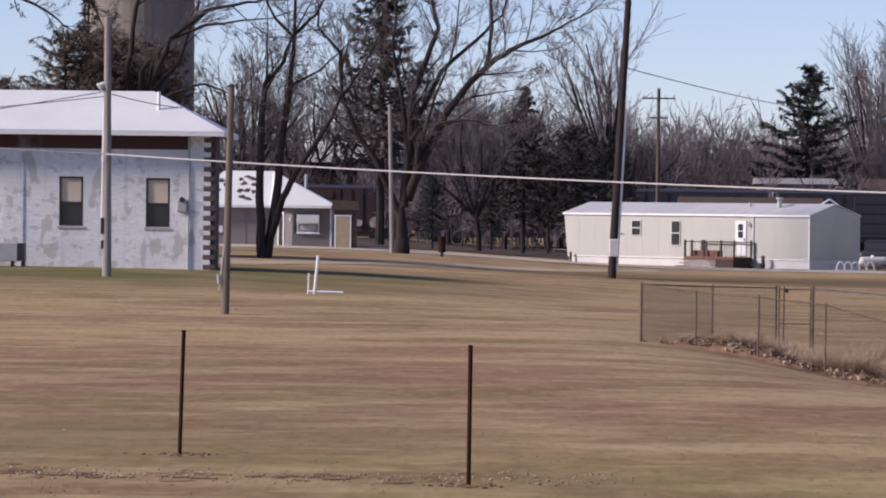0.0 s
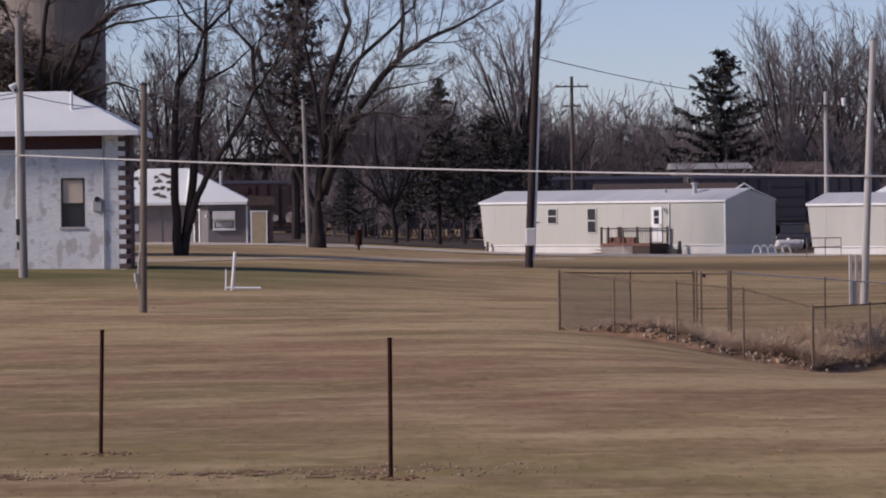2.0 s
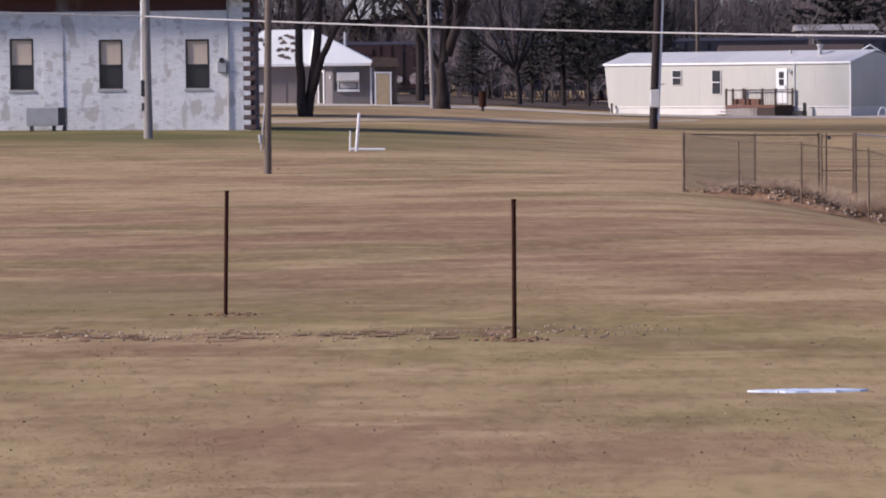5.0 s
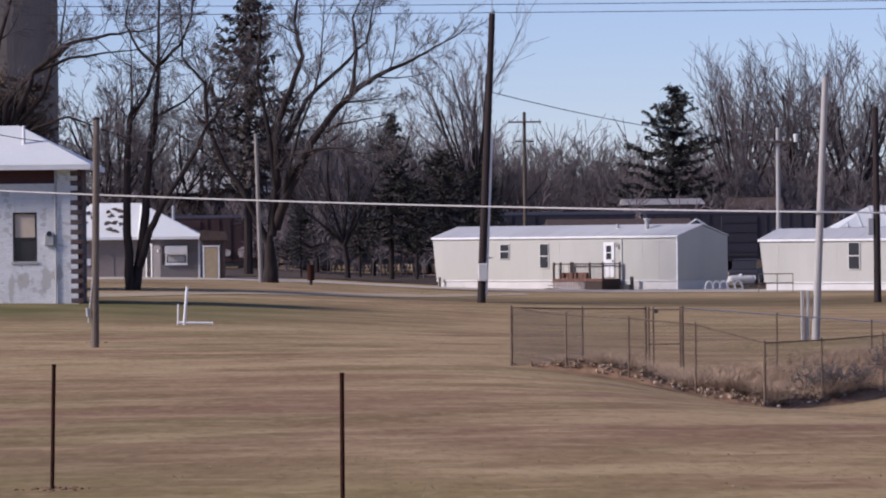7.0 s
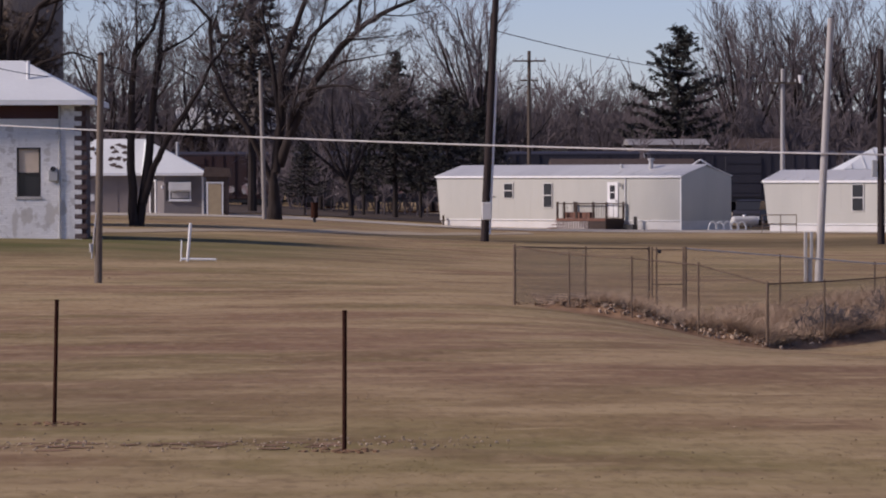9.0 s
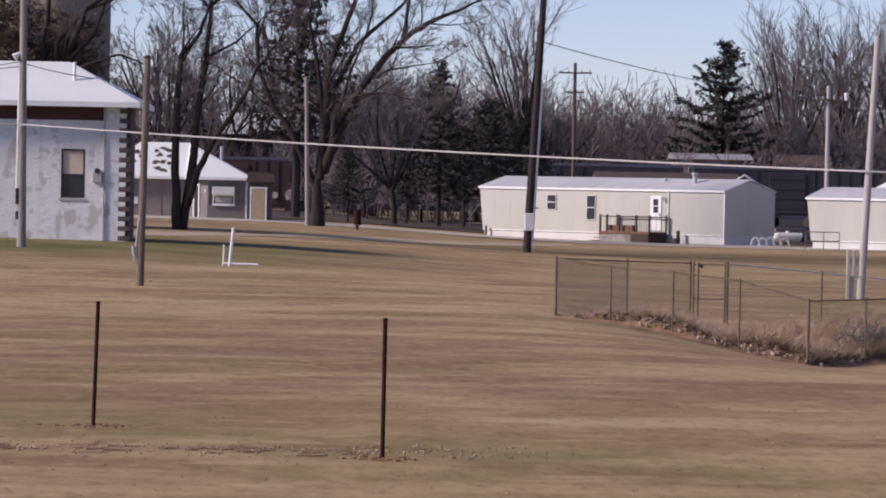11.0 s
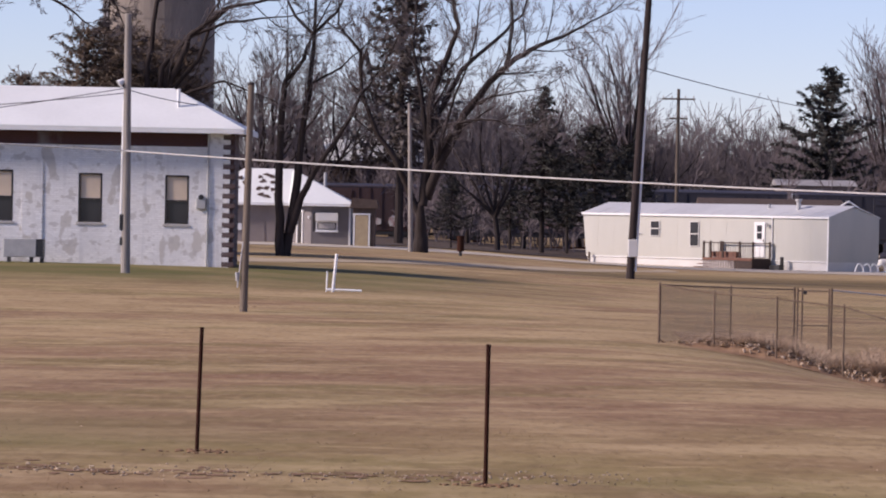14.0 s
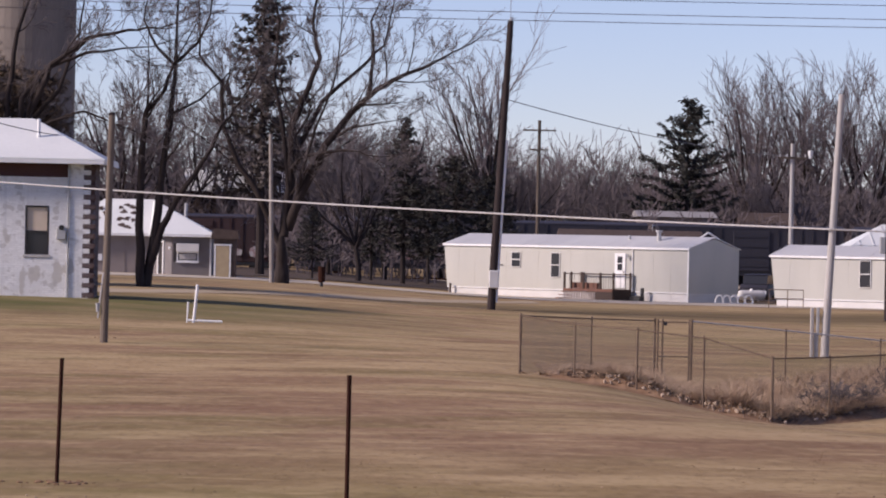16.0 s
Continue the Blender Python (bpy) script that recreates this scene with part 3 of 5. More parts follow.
# ---- wires ----
def wire(name, a, b, sag, r, material, label, steps=24):
    a, b = Vector(a), Vector(b)
    pts = [a.lerp(b, i / steps) - Vector((0, 0, sag * 4 * (i / steps) * (1 - i / steps))) for i in range(steps + 1)]
    verts, faces = [], []
    for i, q in enumerate(pts):
        for k in range(5):
            t = 2 * math.pi * k / 5
            verts.append((q.x, q.y + r * math.cos(t), q.z + r * math.sin(t)))
        if i:
            o = (i - 1) * 5
            faces += [(o + k, o + (k + 1) % 5, o + 5 + (k + 1) % 5, o + 5 + k) for k in range(5)]
    return tagged(part(name, (verts, [], faces), material), label, "cable")


wire("service_cable", (-10.3, 118.83, 4.12), (12.75, 97.87, 3.05), 0.10, 0.024, CABLE, "thick pale overhead cable slung between the poles")
wire("service_cable", (12.75, 97.87, 3.05), (34, 96, 3.15), 0.15, 0.024, CABLE, "thick pale overhead cable slung between the poles")
wire("service_cable", (-32, 117, 5.6), (-10.3, 118.83, 4.12), 0.2, 0.02, CABLE, "thick pale overhead cable slung between the poles")
for x0, z0, x1, z1 in ((-40, 11.72, 50, 11.66), (-40, 12.05, 50, 11.98), (-40, 12.6, 50, 12.53)):
    wire("power_line", (x0, 153.0, z0), (x1, 153.0, z1), 0.3, 0.014, BLACK_WIRE, "thin dark power line high over the lawn")
wire("power_line", (7.0, 153.2, 8.3), (30.12, 250, 8.7), 0.4, 0.02, BLACK_WIRE, "thin dark power line to a distant pole")
wire("power_line", (-10.33, 119, 6.05), (-30, 128, 4.0), 0.3, 0.015, BLACK_WIRE, "thin dark wire crossing over the white roof")
wire("power_line", (-10.33, 119, 5.9), (-30, 128, 5.0), 0.3, 0.015, BLACK_WIRE, "thin dark wire crossing over the white roof")
wire("power_line", (-10.33, 119, 6.0), (-9.0, 131.3, 5.9), 0.05, 0.015, BLACK_WIRE, "thin dark wire crossing over the white roof")

# ---- mobile homes ----
def railing(parent, x0, x1, y, z0, z1, posts, material):
    for x in posts:
        piece("rail_post", material, parent, x - 0.05, y - 0.05, z0, x + 0.05, y + 0.05, z1 + 0.1)
    piece("rail", material, parent, x0, y - 0.03, z1 - 0.03, x1, y + 0.03, z1 + 0.03)
    k = int((x1 - x0) / 0.36)
    for i in range(1, k):
        x = x0 + (x1 - x0) * i / k
        piece("baluster", material, parent, x - 0.007, y - 0.007, z0, x + 0.007, y + 0.007, z1 - 0.03)


def home_window(parent, x, w, z0, z1):
    """x is the left edge; the front wall is at y = 0 and faces -y."""
    win = piece("window", SKIRT, parent, x - 0.035, -0.05, z0 - 0.035, x + w + 0.035, -0.003, z1 + 0.035)
    zm = (z0 + z1) / 2
    for a, b in ((z0, zm - 0.03), (zm + 0.03, z1)):
        piece("pane", GLASS, win, x + 0.01, -0.056, a, x + w - 0.01, -0.051, b)
    piece("mullion", SKIRT, win, x, -0.07, zm - 0.028, x + w, -0.052, zm + 0.028)
    return win


def home_body(h, L, W, floor, eave, ridge, back_ridge=None):
    """Shell of a single-wide home: x from -L to 0 along the front."""
    body = part("body", extrude(B(), [(0.0, floor), (0.0, eave), (W / 2, ridge - 0.06), (W, eave), (W, floor)], -L, 0), CREAM, h)
    for v in body.data.vertices:
        if v.co.y < -L + 0.01 and v.co.z < floor + 0.01:
            v.co.y += 0.30
    body.matrix_basis = Matrix(((0, 1, 0, 0), (1, 0, 0, 0), (0, 0, 1, 0), (0, 0, 0, 1)))
    bm = B()
    for s in (0, 1):
        ya, yb = (-0.08, W / 2) if s == 0 else (W + 0.08, W / 2)
        pts = [(-L - 0.06, ya, eave - 0.02), (0.06, ya, eave - 0.02), (0.06, yb, ridge), (-L - 0.06, yb, ridge)]
        pts += [(x, y, z + 0.05) for x, y, z in pts]
        solid(bm, pts, [(0, 1, 2, 3), (4, 5, 6, 7), (0, 1, 5, 4), (1, 2, 6, 5), (2, 3, 7, 6), (3, 0, 4, 7)])
    part("roof", bm, MH_ROOF, h, "grey-white sheet metal roof")
    for x in np.arange(-L + 1.2, -0.3, 1.22):
        piece("roof_seam", MH_ROOF, h, x - 0.02, 0, 0, x + 0.02, math.hypot(W / 2, ridge - eave) - 0.05, 0.014).matrix_basis = pose(0, -0.06, eave + 0.035, math.degrees(math.atan2(ridge - eave, W / 2 + 0.08)))
        piece("siding_joint", CREAM, h, x - 0.007, -0.005, floor, x + 0.007, -0.001, eave - 0.03)
    piece("eave_trim", WHITE, h, -L - 0.05, -0.095, eave - 0.09, 0.06, -0.082, eave + 0.03)
    piece("corner_trim", WHITE, h, -0.08, -0.014, 0.0, 0.014, -0.002, eave)
    piece("skirting", SKIRT, h, -L + 0.4, 0.03, -0.3, -0.05, 0.08, floor, label="white metal skirting")
    piece("skirting", SKIRT, h, -0.09, 0.08, -0.3, -0.04, W - 0.05, floor, label="white metal skirting")
    piece("skirting", SKIRT, h, -L + 0.38, 0.08, -0.3, -L + 0.43, W - 0.05, floor, label="white metal skirting")
    piece("drip_strip", WHITE, h, -L + 0.32, -0.03, floor - 0.03, 0.02, -0.004, floor + 0.03)


def mobile_home():
    h = thing("mobile_home", pose(20.92, 222, -0.49, 0, 0, -42), "long cream mobile home with white skirting and metal roof", "mobile home")
    home_body(h, 18.35, 4.88, 0.52, 3.08, 3.72)
    home_window(h, -13.05, 0.64, 1.83, 2.66)
    home_window(h, -10.05, 0.62, 1.28, 2.66)
    dr = piece("door", WHITE, h, -5.32, -0.06, 0.70, -4.52, -0.004, 2.74, bevel=0.015)
    piece("pane", GLASS, dr, -5.10, -0.068, 1.75, -4.74, -0.061, 2.55)
    piece("mullion", WHITE, dr, -5.12, -0.075, 2.12, -4.72, -0.069, 2.17)
    piece("handle", FRAME_DARK, dr, -4.64, -0.11, 1.6, -4.60, -0.061, 1.72)
    part("porch_light", rod(B(), (-4.3, -0.14, 2.45), (-4.3, -0.14, 2.68), 0.06, n=8), GREY_BOX, h)
    ch = part("chimney", rod(B(), (-3.3, 1.5, 3.2), (-3.3, 1.5, 4.0), 0.13, n=12), GREY_BOX, h, "grey metal flue")
    part("cap", rod(B(), (-3.3, 1.5, 4.0), (-3.3, 1.5, 4.12), 0.2, n=12), GREY_BOX, ch)
    part("roof_vent", rod(B(), (-5.6, 1.7, 3.4), (-5.6, 1.7, 3.8), 0.09, n=8), GREY_BOX, h)
    for x in (-16.6, -1.9):
        piece("skirt_vent", MH_ROOF, h, x - 0.7, 0.018, 0.05, x + 0.7, 0.028, 0.42, label="grey access panel in the skirting")
    part("downspout", rod(B(), (-4.0, -0.05, 0.5), (-4.0, -0.05, 3.0), 0.03, n=6), WHITE, h)
    part("gas_pipe", rod(B(), (-17.6, -0.25, -0.1), (-17.6, -0.25, 0.75), 0.07, n=8), POLE_BROWN, h)
    part("mast", rod(B(), (-14.3, -0.1, 1.95), (-13.8, -0.1, 1.95), 0.04, n=6), WHITE, h)
    piece("pedestal", BLACK_BOX, h, -3.5, -0.9, -0.1, -2.8, -0.45, 0.3)
    piece("pedestal", FRAME_DARK, h, -3.05, -0.5, 0.3, -2.9, -0.35, 0.75)
    # wooden deck in front of the door
    dk = thing("deck", h.matrix_basis @ pose(0, -0.1, 0), "dark brown wooden deck with railings at the mobile home door", "deck")
    for i in range(12):
        piece("board", RED_WOOD, dk, -7.6, -1.75 + i * 0.14, 0.60, -4.0, -1.62 + i * 0.14, 0.64)
    piece("deck_skirt", DECK_WOOD, dk, -5.25, -1.80, -0.2, -4.0, -1.76, 0.6)
    for i in range(13):
        piece("skirt_slat", TAUPE, dk, -7.6 + i * 0.18, -1.79, -0.2, -7.47 + i * 0.18, -1.765, 0.58)
    piece("rim_board", RED_WOOD, dk, -7.62, -1.83, 0.5, -4.0, -1.801, 0.65)
    piece("deck_skirt", DECK_WOOD, dk, -4.02, -1.75, -0.2, -3.98, -0.05, 0.6)
    railing(dk, -7.6, -4.0, -1.72, 0.64, 1.5, (-7.6, -7.1, -6.2, -4.95, -4.0), DECK_WOOD)
    railing(dk, -7.6, -4.0, -0.12, 0.64, 1.5, (-7.6, -4.0), DECK_WOOD)
    piece("bench", RED_WOOD, dk, -7.3, -1.5, 0.66, -5.4, -1.0, 1.0)
    for i in range(3):
        piece("stair_tread", RED_WOOD, dk, -8.4 + i * 0.26, -1.6, 0.05 + i * 0.18, -8.1 + i * 0.26, -0.6, 0.1 + i * 0.18)


mobile_home()


def second_home():
    h = thing("mobile_home", pose(41.5, 203.0, -0.62, 0, 0, -36), "cream mobile home with white skirting behind a pale pole", "mobile home")
    L = 20.6
    home_body(h, L, 4.3, 0.55, 2.92, 3.5)
    for x in (-12.3, -15.0, -8.5):
        home_window(h, x, 0.66, 1.3, 2.72)
    hd = thing("handrail", pose(23.95, 208, gz(24, 208)), "grey pipe handrail in front of the mobile home", "handrail")
    for x in (0, 1.0, 1.85):
        part("upright", rod(B(), (x, 0, -0.05), (x, 0, 0.98), 0.025, n=6), ZINC, hd)
    for z in (0.5, 0.98):
        part("rail", rod(B(), (0, 0, z), (1.85, 0, z), 0.025, n=6), ZINC, hd)
    s = thing("metal_shed", pose(31.4, 224, -0.5), "white ribbed metal roof of a shed behind the mobile home", "shed")
    piece("wall", WHITE, s, 0, 0, 0, 9, 6, 3.2)
    bm = B()
    solid(bm, [(-0.9, -0.3, 3.5), (9.2, -0.3, 3.5), (9.2, 3, 4.75), (1.3, 3, 4.75), (-0.9, -0.3, 3.4), (9.2, -0.3, 3.4), (9.2, 3, 4.6), (1.3, 3, 4.6), (9.2, 6.3, 3.4), (-0.9, 6.3, 3.4)],
          [(0, 1, 2, 3), (4, 5, 1, 0), (3, 2, 8, 9), (0, 3, 9), (0, 9, 4), (1, 5, 8), (1, 8, 2), (4, 9, 8, 5)])
    part("roof", bm, ROOF_WHITE, s, "white ribbed metal roof")
    for i in range(12):
        x = -0.4 + i * 0.8
        k = min(1, (x + 0.9) / 2.2)
        part("rib", rod(B(), (x, -0.3, 3.52), (x, -0.3 + 3.3 * k, 3.52 + 1.25 * k), 0.035, n=5), MH_ROOF, s)


second_home()


# ---- the grey house ----
def grey_house():
    h = thing("house", pose(-6.6, 229, 0.38), "small grey and taupe house with a white hip roof", "house")
    piece("wall", SLATE_WALL, h, -2.3, 0.0, -0.3, 0.0, 7.0, 2.42, label="dark grey siding")
    piece("wall", TAUPE, h, -9.5, 2.2, -0.3, -3.45, 7.0, 2.42, label="taupe siding")
    # slanted entry wall between the two wings
    bm = B()
    solid(bm, [(-3.45, 2.2, -0.3), (-2.3, 0.0, -0.3), (-2.3, 3, -0.3), (-3.45, 3, -0.3), (-3.45, 2.2, 2.42), (-2.3, 0.0, 2.42), (-2.3, 3, 2.42), (-3.45, 3, 2.42)],
          [(0, 1, 5, 4), (1, 2, 6, 5), (2, 3, 7, 6), (3, 0, 4, 7), (4, 5, 6, 7), (0, 3, 2, 1)])
    part("entry_wall", bm, SLATE_WALL, h)
    dr = piece("door", FRAME_DARK, h, -0.30, -0.05, 0.0, 0.30, -0.004, 1.95, bevel=0.01, label="dark entry door in a white frame")
    dr.matrix_basis = pose(-2.95, 1.24, 0, 0, 0, -62.4)
    for x in (-0.42, 0.30):
        piece("jamb", WHITE, dr, x, -0.09, 0.0, x + 0.12, -0.004, 1.95)
    piece("lintel", WHITE, dr, -0.46, -0.10, 1.951, 0.46, -0.004, 2.07)
    part("porch_lamp", rod(B(), (-2.42, 0.12, 1.55), (-2.42, 0.12, 1.72), 0.07, n=8), WHITE, h)
    bm = B()
    solid(bm, [(-10, 1.75, 2.42), (-3.7, 1.75, 2.42), (-2.75, -0.4, 2.42), (0.35, -0.4, 2.42), (0.35, 7.4, 2.42), (-10, 7.4, 2.42), (-6.5, 4.2, 4.5), (-3.6, 4.0, 4.5)],
          [(0, 1, 7, 6), (1, 2, 7), (2, 3, 7), (3, 4, 7), (4, 5, 6, 7), (5, 0, 6), (0, 5, 4, 3, 2, 1)])
    part("roof", bm, ROOF_WHITE, h, "white metal hip roof")
    rng = random.Random(31)
    for x, up in ((-5.5, 1.55), (-5.1, 1.7), (-4.8, 1.6), (-5.3, 1.3), (-4.75, 1.25), (-5.55, 0.85), (-5.1, 0.9), (-4.7, 0.8), (-5.4, 0.5), (-5.0, 0.4), (-4.5, 0.55), (-6.7, 1.5), (-6.4, 1.2), (-6.9, 0.9)):
        ring = []
        for j in range(10):
            a, k = 2 * math.pi * j / 10, rng.uniform(0.45, 1.15)
            u = up + 0.13 * k * math.sin(a)
            ring.append((x + 0.27 * k * math.cos(a), 1.75 + 2.27 * u / 2.08 - 0.01, 2.42 + u + 0.012))
        part("bare_patch", (ring, [], [tuple(range(10))]), SHINGLE, h, "dark patch where the white has gone from the roof")
    bm = B()
    for a, c in (((-10, 1.75), (-3.7, 1.75)), ((-3.7, 1.75), (-2.75, -0.4)), ((-2.75, -0.4), (0.35, -0.4)), ((0.35, -0.4), (0.35, 7.4))):
        d = Vector((c[0] - a[0], c[1] - a[1], 0))
        n = Vector((d.y, -d.x, 0)).normalized() * 0.03
        q = [(a[0], a[1]), (c[0], c[1]), (c[0] + n.x, c[1] + n.y), (a[0] + n.x, a[1] + n.y)]
        solid(bm, [(x, y, 2.30) for x, y in q] + [(x, y, 2.46) for x, y in q], [(0, 1, 2, 3), (7, 6, 5, 4), (0, 1, 5, 4), (1, 2, 6, 5), (2, 3, 7, 6), (3, 0, 4, 7)])
    part("fascia", bm, WHITE, h)
    w = piece("window", WHITE, h, -2.0, -0.05, 0.85, -0.72, -0.004, 1.92, label="white-framed window with a pale awning")
    piece("pane", GLASS, w, -1.93, -0.06, 0.92, -0.80, -0.051, 1.35)
    piece("curtain", POLE_PALE, w, -1.86, -0.066, 0.97, -0.86, -0.0605, 1.31, label="pale curtain behind the lower sash")
    piece("awning", SKIRT, w, -2.02, -0.32, 1.42, -0.70, -0.06, 1.90, bevel=0.02)
    piece("sill", WHITE, w, -2.05, -0.12, 0.78, -0.68, -0.052, 0.86)
    piece("shutter", FRAME_DARK, h, -2.2, -0.05, 0.82, -2.06, -0.004, 1.9)
    piece("corner_trim", WHITE, h, -0.08, -0.02, -0.1, 0.03, -0.004, 2.3)
    part("flue", rod(B(), (-1.6, 2.4, 3.4), (-1.6, 2.4, 4.3), 0.09, n=8), GREY_BOX, h)
    piece("notice_board", WHITE, h, -6.9, 2.12, 0.8, -6.5, 2.19, 1.2)
    for x in (-8.2, -5.2):
        piece("siding_joint", TAUPE, h, x, 2.17, 0, x + 0.06, 2.197, 2.35)
    s = thing("garden_shed", pose(-5.86, 228.0, 0.35), "small brown shed with a tan plywood door", "shed")
    piece("wall", SHINGLE, s, -0.55, 0, -0.2, 0.75, 2, 2.3)
    piece("door", TAN_DOOR, s, -0.42, -0.05, 0, 0.35, -0.003, 1.85, bevel=0.01)
    for x in (-0.52, 0.37):
        piece("jamb", WHITE, s, x, -0.06, 0, x + 0.09, -0.004, 1.86)
    piece("lintel", WHITE, s, -0.55, -0.07, 1.861, 0.5, -0.004, 1.95)
    part("roof", extrude(B(), [(-0.75, 2.25), (0.95, 2.25), (0.85, 2.75), (-0.6, 2.85)], -0.2, 2.2), SHINGLE, s)


grey_house()


# ---- trees ----
class Wood:
    """Collects tubes of wood in one mesh."""

    def __init__(self):
        self.v, self.f = [], []

    def tube(self, pts, r0, r1, n):
        o = len(self.v)
        k = len(pts)
        for i, q in enumerate(pts):
            d = (pts[min(i + 1, k - 1)] - pts[max(i - 1, 0)]).normalized()
            a = d.cross(Vector((0.3, 1, 0.2))).normalized()
            c = d.cross(a)
            r = r0 + (r1 - r0) * i / (k - 1)
            for j in range(n):
                t = 2 * math.pi * j / n
                self.v.append(q + (a * math.cos(t) + c * math.sin(t)) * r)
            if i:
                p = o + (i - 1) * n
                self.f += [(p + j, p + (j + 1) % n, p + n + (j + 1) % n, p + n + j) for j in range(n)]


def bent(rng, d, spread):
    a = Vector((rng.gauss(0, 1), rng.gauss(0, 1), rng.gauss(0, 1)))
    a = (a - d * a.dot(d)).normalized()
    return (d * math.cos(spread) + a * math.sin(spread)).normalized()


def grow(trunk, crown, rng, p, d, length, r, depth, lift=0.15, kids=5, wobble=0.22, thin=0.009, fan=(0.45, 0.95)):
    steps = 5 if depth > 1 else 3 if depth else 2
    pts = [p]
    for i in range(steps):
        d = (d + Vector((rng.gauss(0, wobble), rng.gauss(0, wobble), rng.gauss(0, wobble) + lift)) * (0.55)).normalized()
        pts.append(pts[-1] + d * (length / steps))
    end = max(thin, r * (0.35 if depth else 0.5))
    (trunk if depth >= 3 else crown).tube(pts, r, end, 7 if depth >= 3 else 4 if depth == 2 else 3)
    if depth == 0:
        return
    n = kids if depth > 1 else kids + 1
    for i in range(n):
        f = 0.28 + 0.72 * (i + rng.random() * 0.8) / n
        j = min(int(f * steps), steps - 1)
        q = pts[j].lerp(pts[j + 1], min(1, f * steps - j))
        dd = (pts[j + 1] - pts[j]).normalized()
        grow(trunk, crown, rng, q, bent(rng, dd, rng.uniform(*fan)), length * rng.uniform(0.40, 0.68) * (1.1 - 0.3 * f), max(thin, r * (1 - 0.6 * f) * 0.6), depth - 1, lift, kids, wobble, thin, fan)


def finish_tree(m, trunk, crown, label, bark, twig, group=""):
    t = thing("tree", m, label, "tree", group)
    for name, w, mat in (("trunk", trunk, bark), ("crown", crown, twig)):
        ob = part(name, ([tuple(q) for q in w.v], [], w.f), mat, t)
        ob.data.polygons.foreach_set("use_smooth", [True] * len(w.f))
    return t


def limb_tree(m, seed, limbs, label, density=1.0, twig_len=2.6, thin=0.012):
    """A bare tree from its main limbs: lists of (x, y, z) with the radius at the foot."""
    rng = random.Random(seed)
    trunk, crown = Wood(), Wood()
    for r, pts in limbs:
        pts = [Vector(q) for q in pts]
        fine = []
        for a, c in zip(pts, pts[1:]):
            for i in range(3):
                fine.append(a.lerp(c, i / 3) + Vector((rng.gauss(0, 0.03), rng.gauss(0, 0.08), rng.gauss(0, 0.03))))
        fine.append(pts[-1])
        r *= 0.78
        trunk.tube(fine, r, max(0.025, r * 0.2), 9)
        total = len(fine)
        for i in range(total):
            h = fine[i].z
            if h < 4.6 or rng.random() > density * 0.85:
                continue
            d = (fine[min(i + 1, total - 1)] - fine[max(i - 1, 0)]).normalized()
            rr = r * (1 - 0.78 * i / total)
            grow(trunk, crown, rng, fine[i], bent(rng, d, rng.uniform(0.5, 1.0)), rng.uniform(0.6, 1.35) * twig_len, max(0.018, min(0.07, rr * 0.34)), 3, 0.12, 4, 0.2, thin, (0.35, 0.95))
        for q, nxt in zip(fine[6:], fine[7:]):
            if q.z > 5.5:
                for _ in range(1):
                    grow(trunk, crown, rng, q.lerp(nxt, rng.random()), bent(rng, (nxt - q).normalized(), rng.uniform(0.5, 1.2)), rng.uniform(0.5, 1.0) * twig_len * 0.8, 0.018, 2, 0.10, 4, 0.2, thin, (0.35, 1.0))
        grow(trunk, crown, rng, fine[-1], (fine[-1] - fine[-3]).normalized(), twig_len * 1.1, max(0.025, r * 0.2), 3, 0.12, 4, 0.18, thin, (0.35, 0.9))
    return finish_tree(m, trunk, crown, label, BARK, TWIG)


def bare_tree(m, seed, height, label, spread=0.5, fork=0.3, lift=0.2, group="", stems=5, r=None, twig=None, thin=0.014, depth=3, kids=4):
    """A bare tree: a trunk that forks into several rising limbs."""
    rng = random.Random(seed)
    trunk, crown = Wood(), Wood()
    r = r or height * 0.016
    top = Vector((rng.gauss(0, 0.2), rng.gauss(0, 0.2), height * fork))
    trunk.tube([Vector((0, 0, -0.3)), Vector((0, 0, height * fork * 0.4)), top], r * 1.25, r * 0.85, 9)
    for i in range(stems):
        a = 2 * math.pi * (i + rng.random() * 0.6) / stems
        s = spread * rng.uniform(0.5, 1.1) if i else 0.06
        d = Vector((math.sin(s) * math.cos(a), math.sin(s) * math.sin(a), math.cos(s)))
        grow(trunk, crown, rng, top * rng.uniform(0.8, 1.0), d, height * (1 - fork) * rng.uniform(0.55, 0.85), r * rng.uniform(0.5, 0.75), depth, lift, kids, 0.11, thin, (0.28, 0.75))
    return finish_tree(m, trunk, crown, label, BARK, twig or TWIG, group)


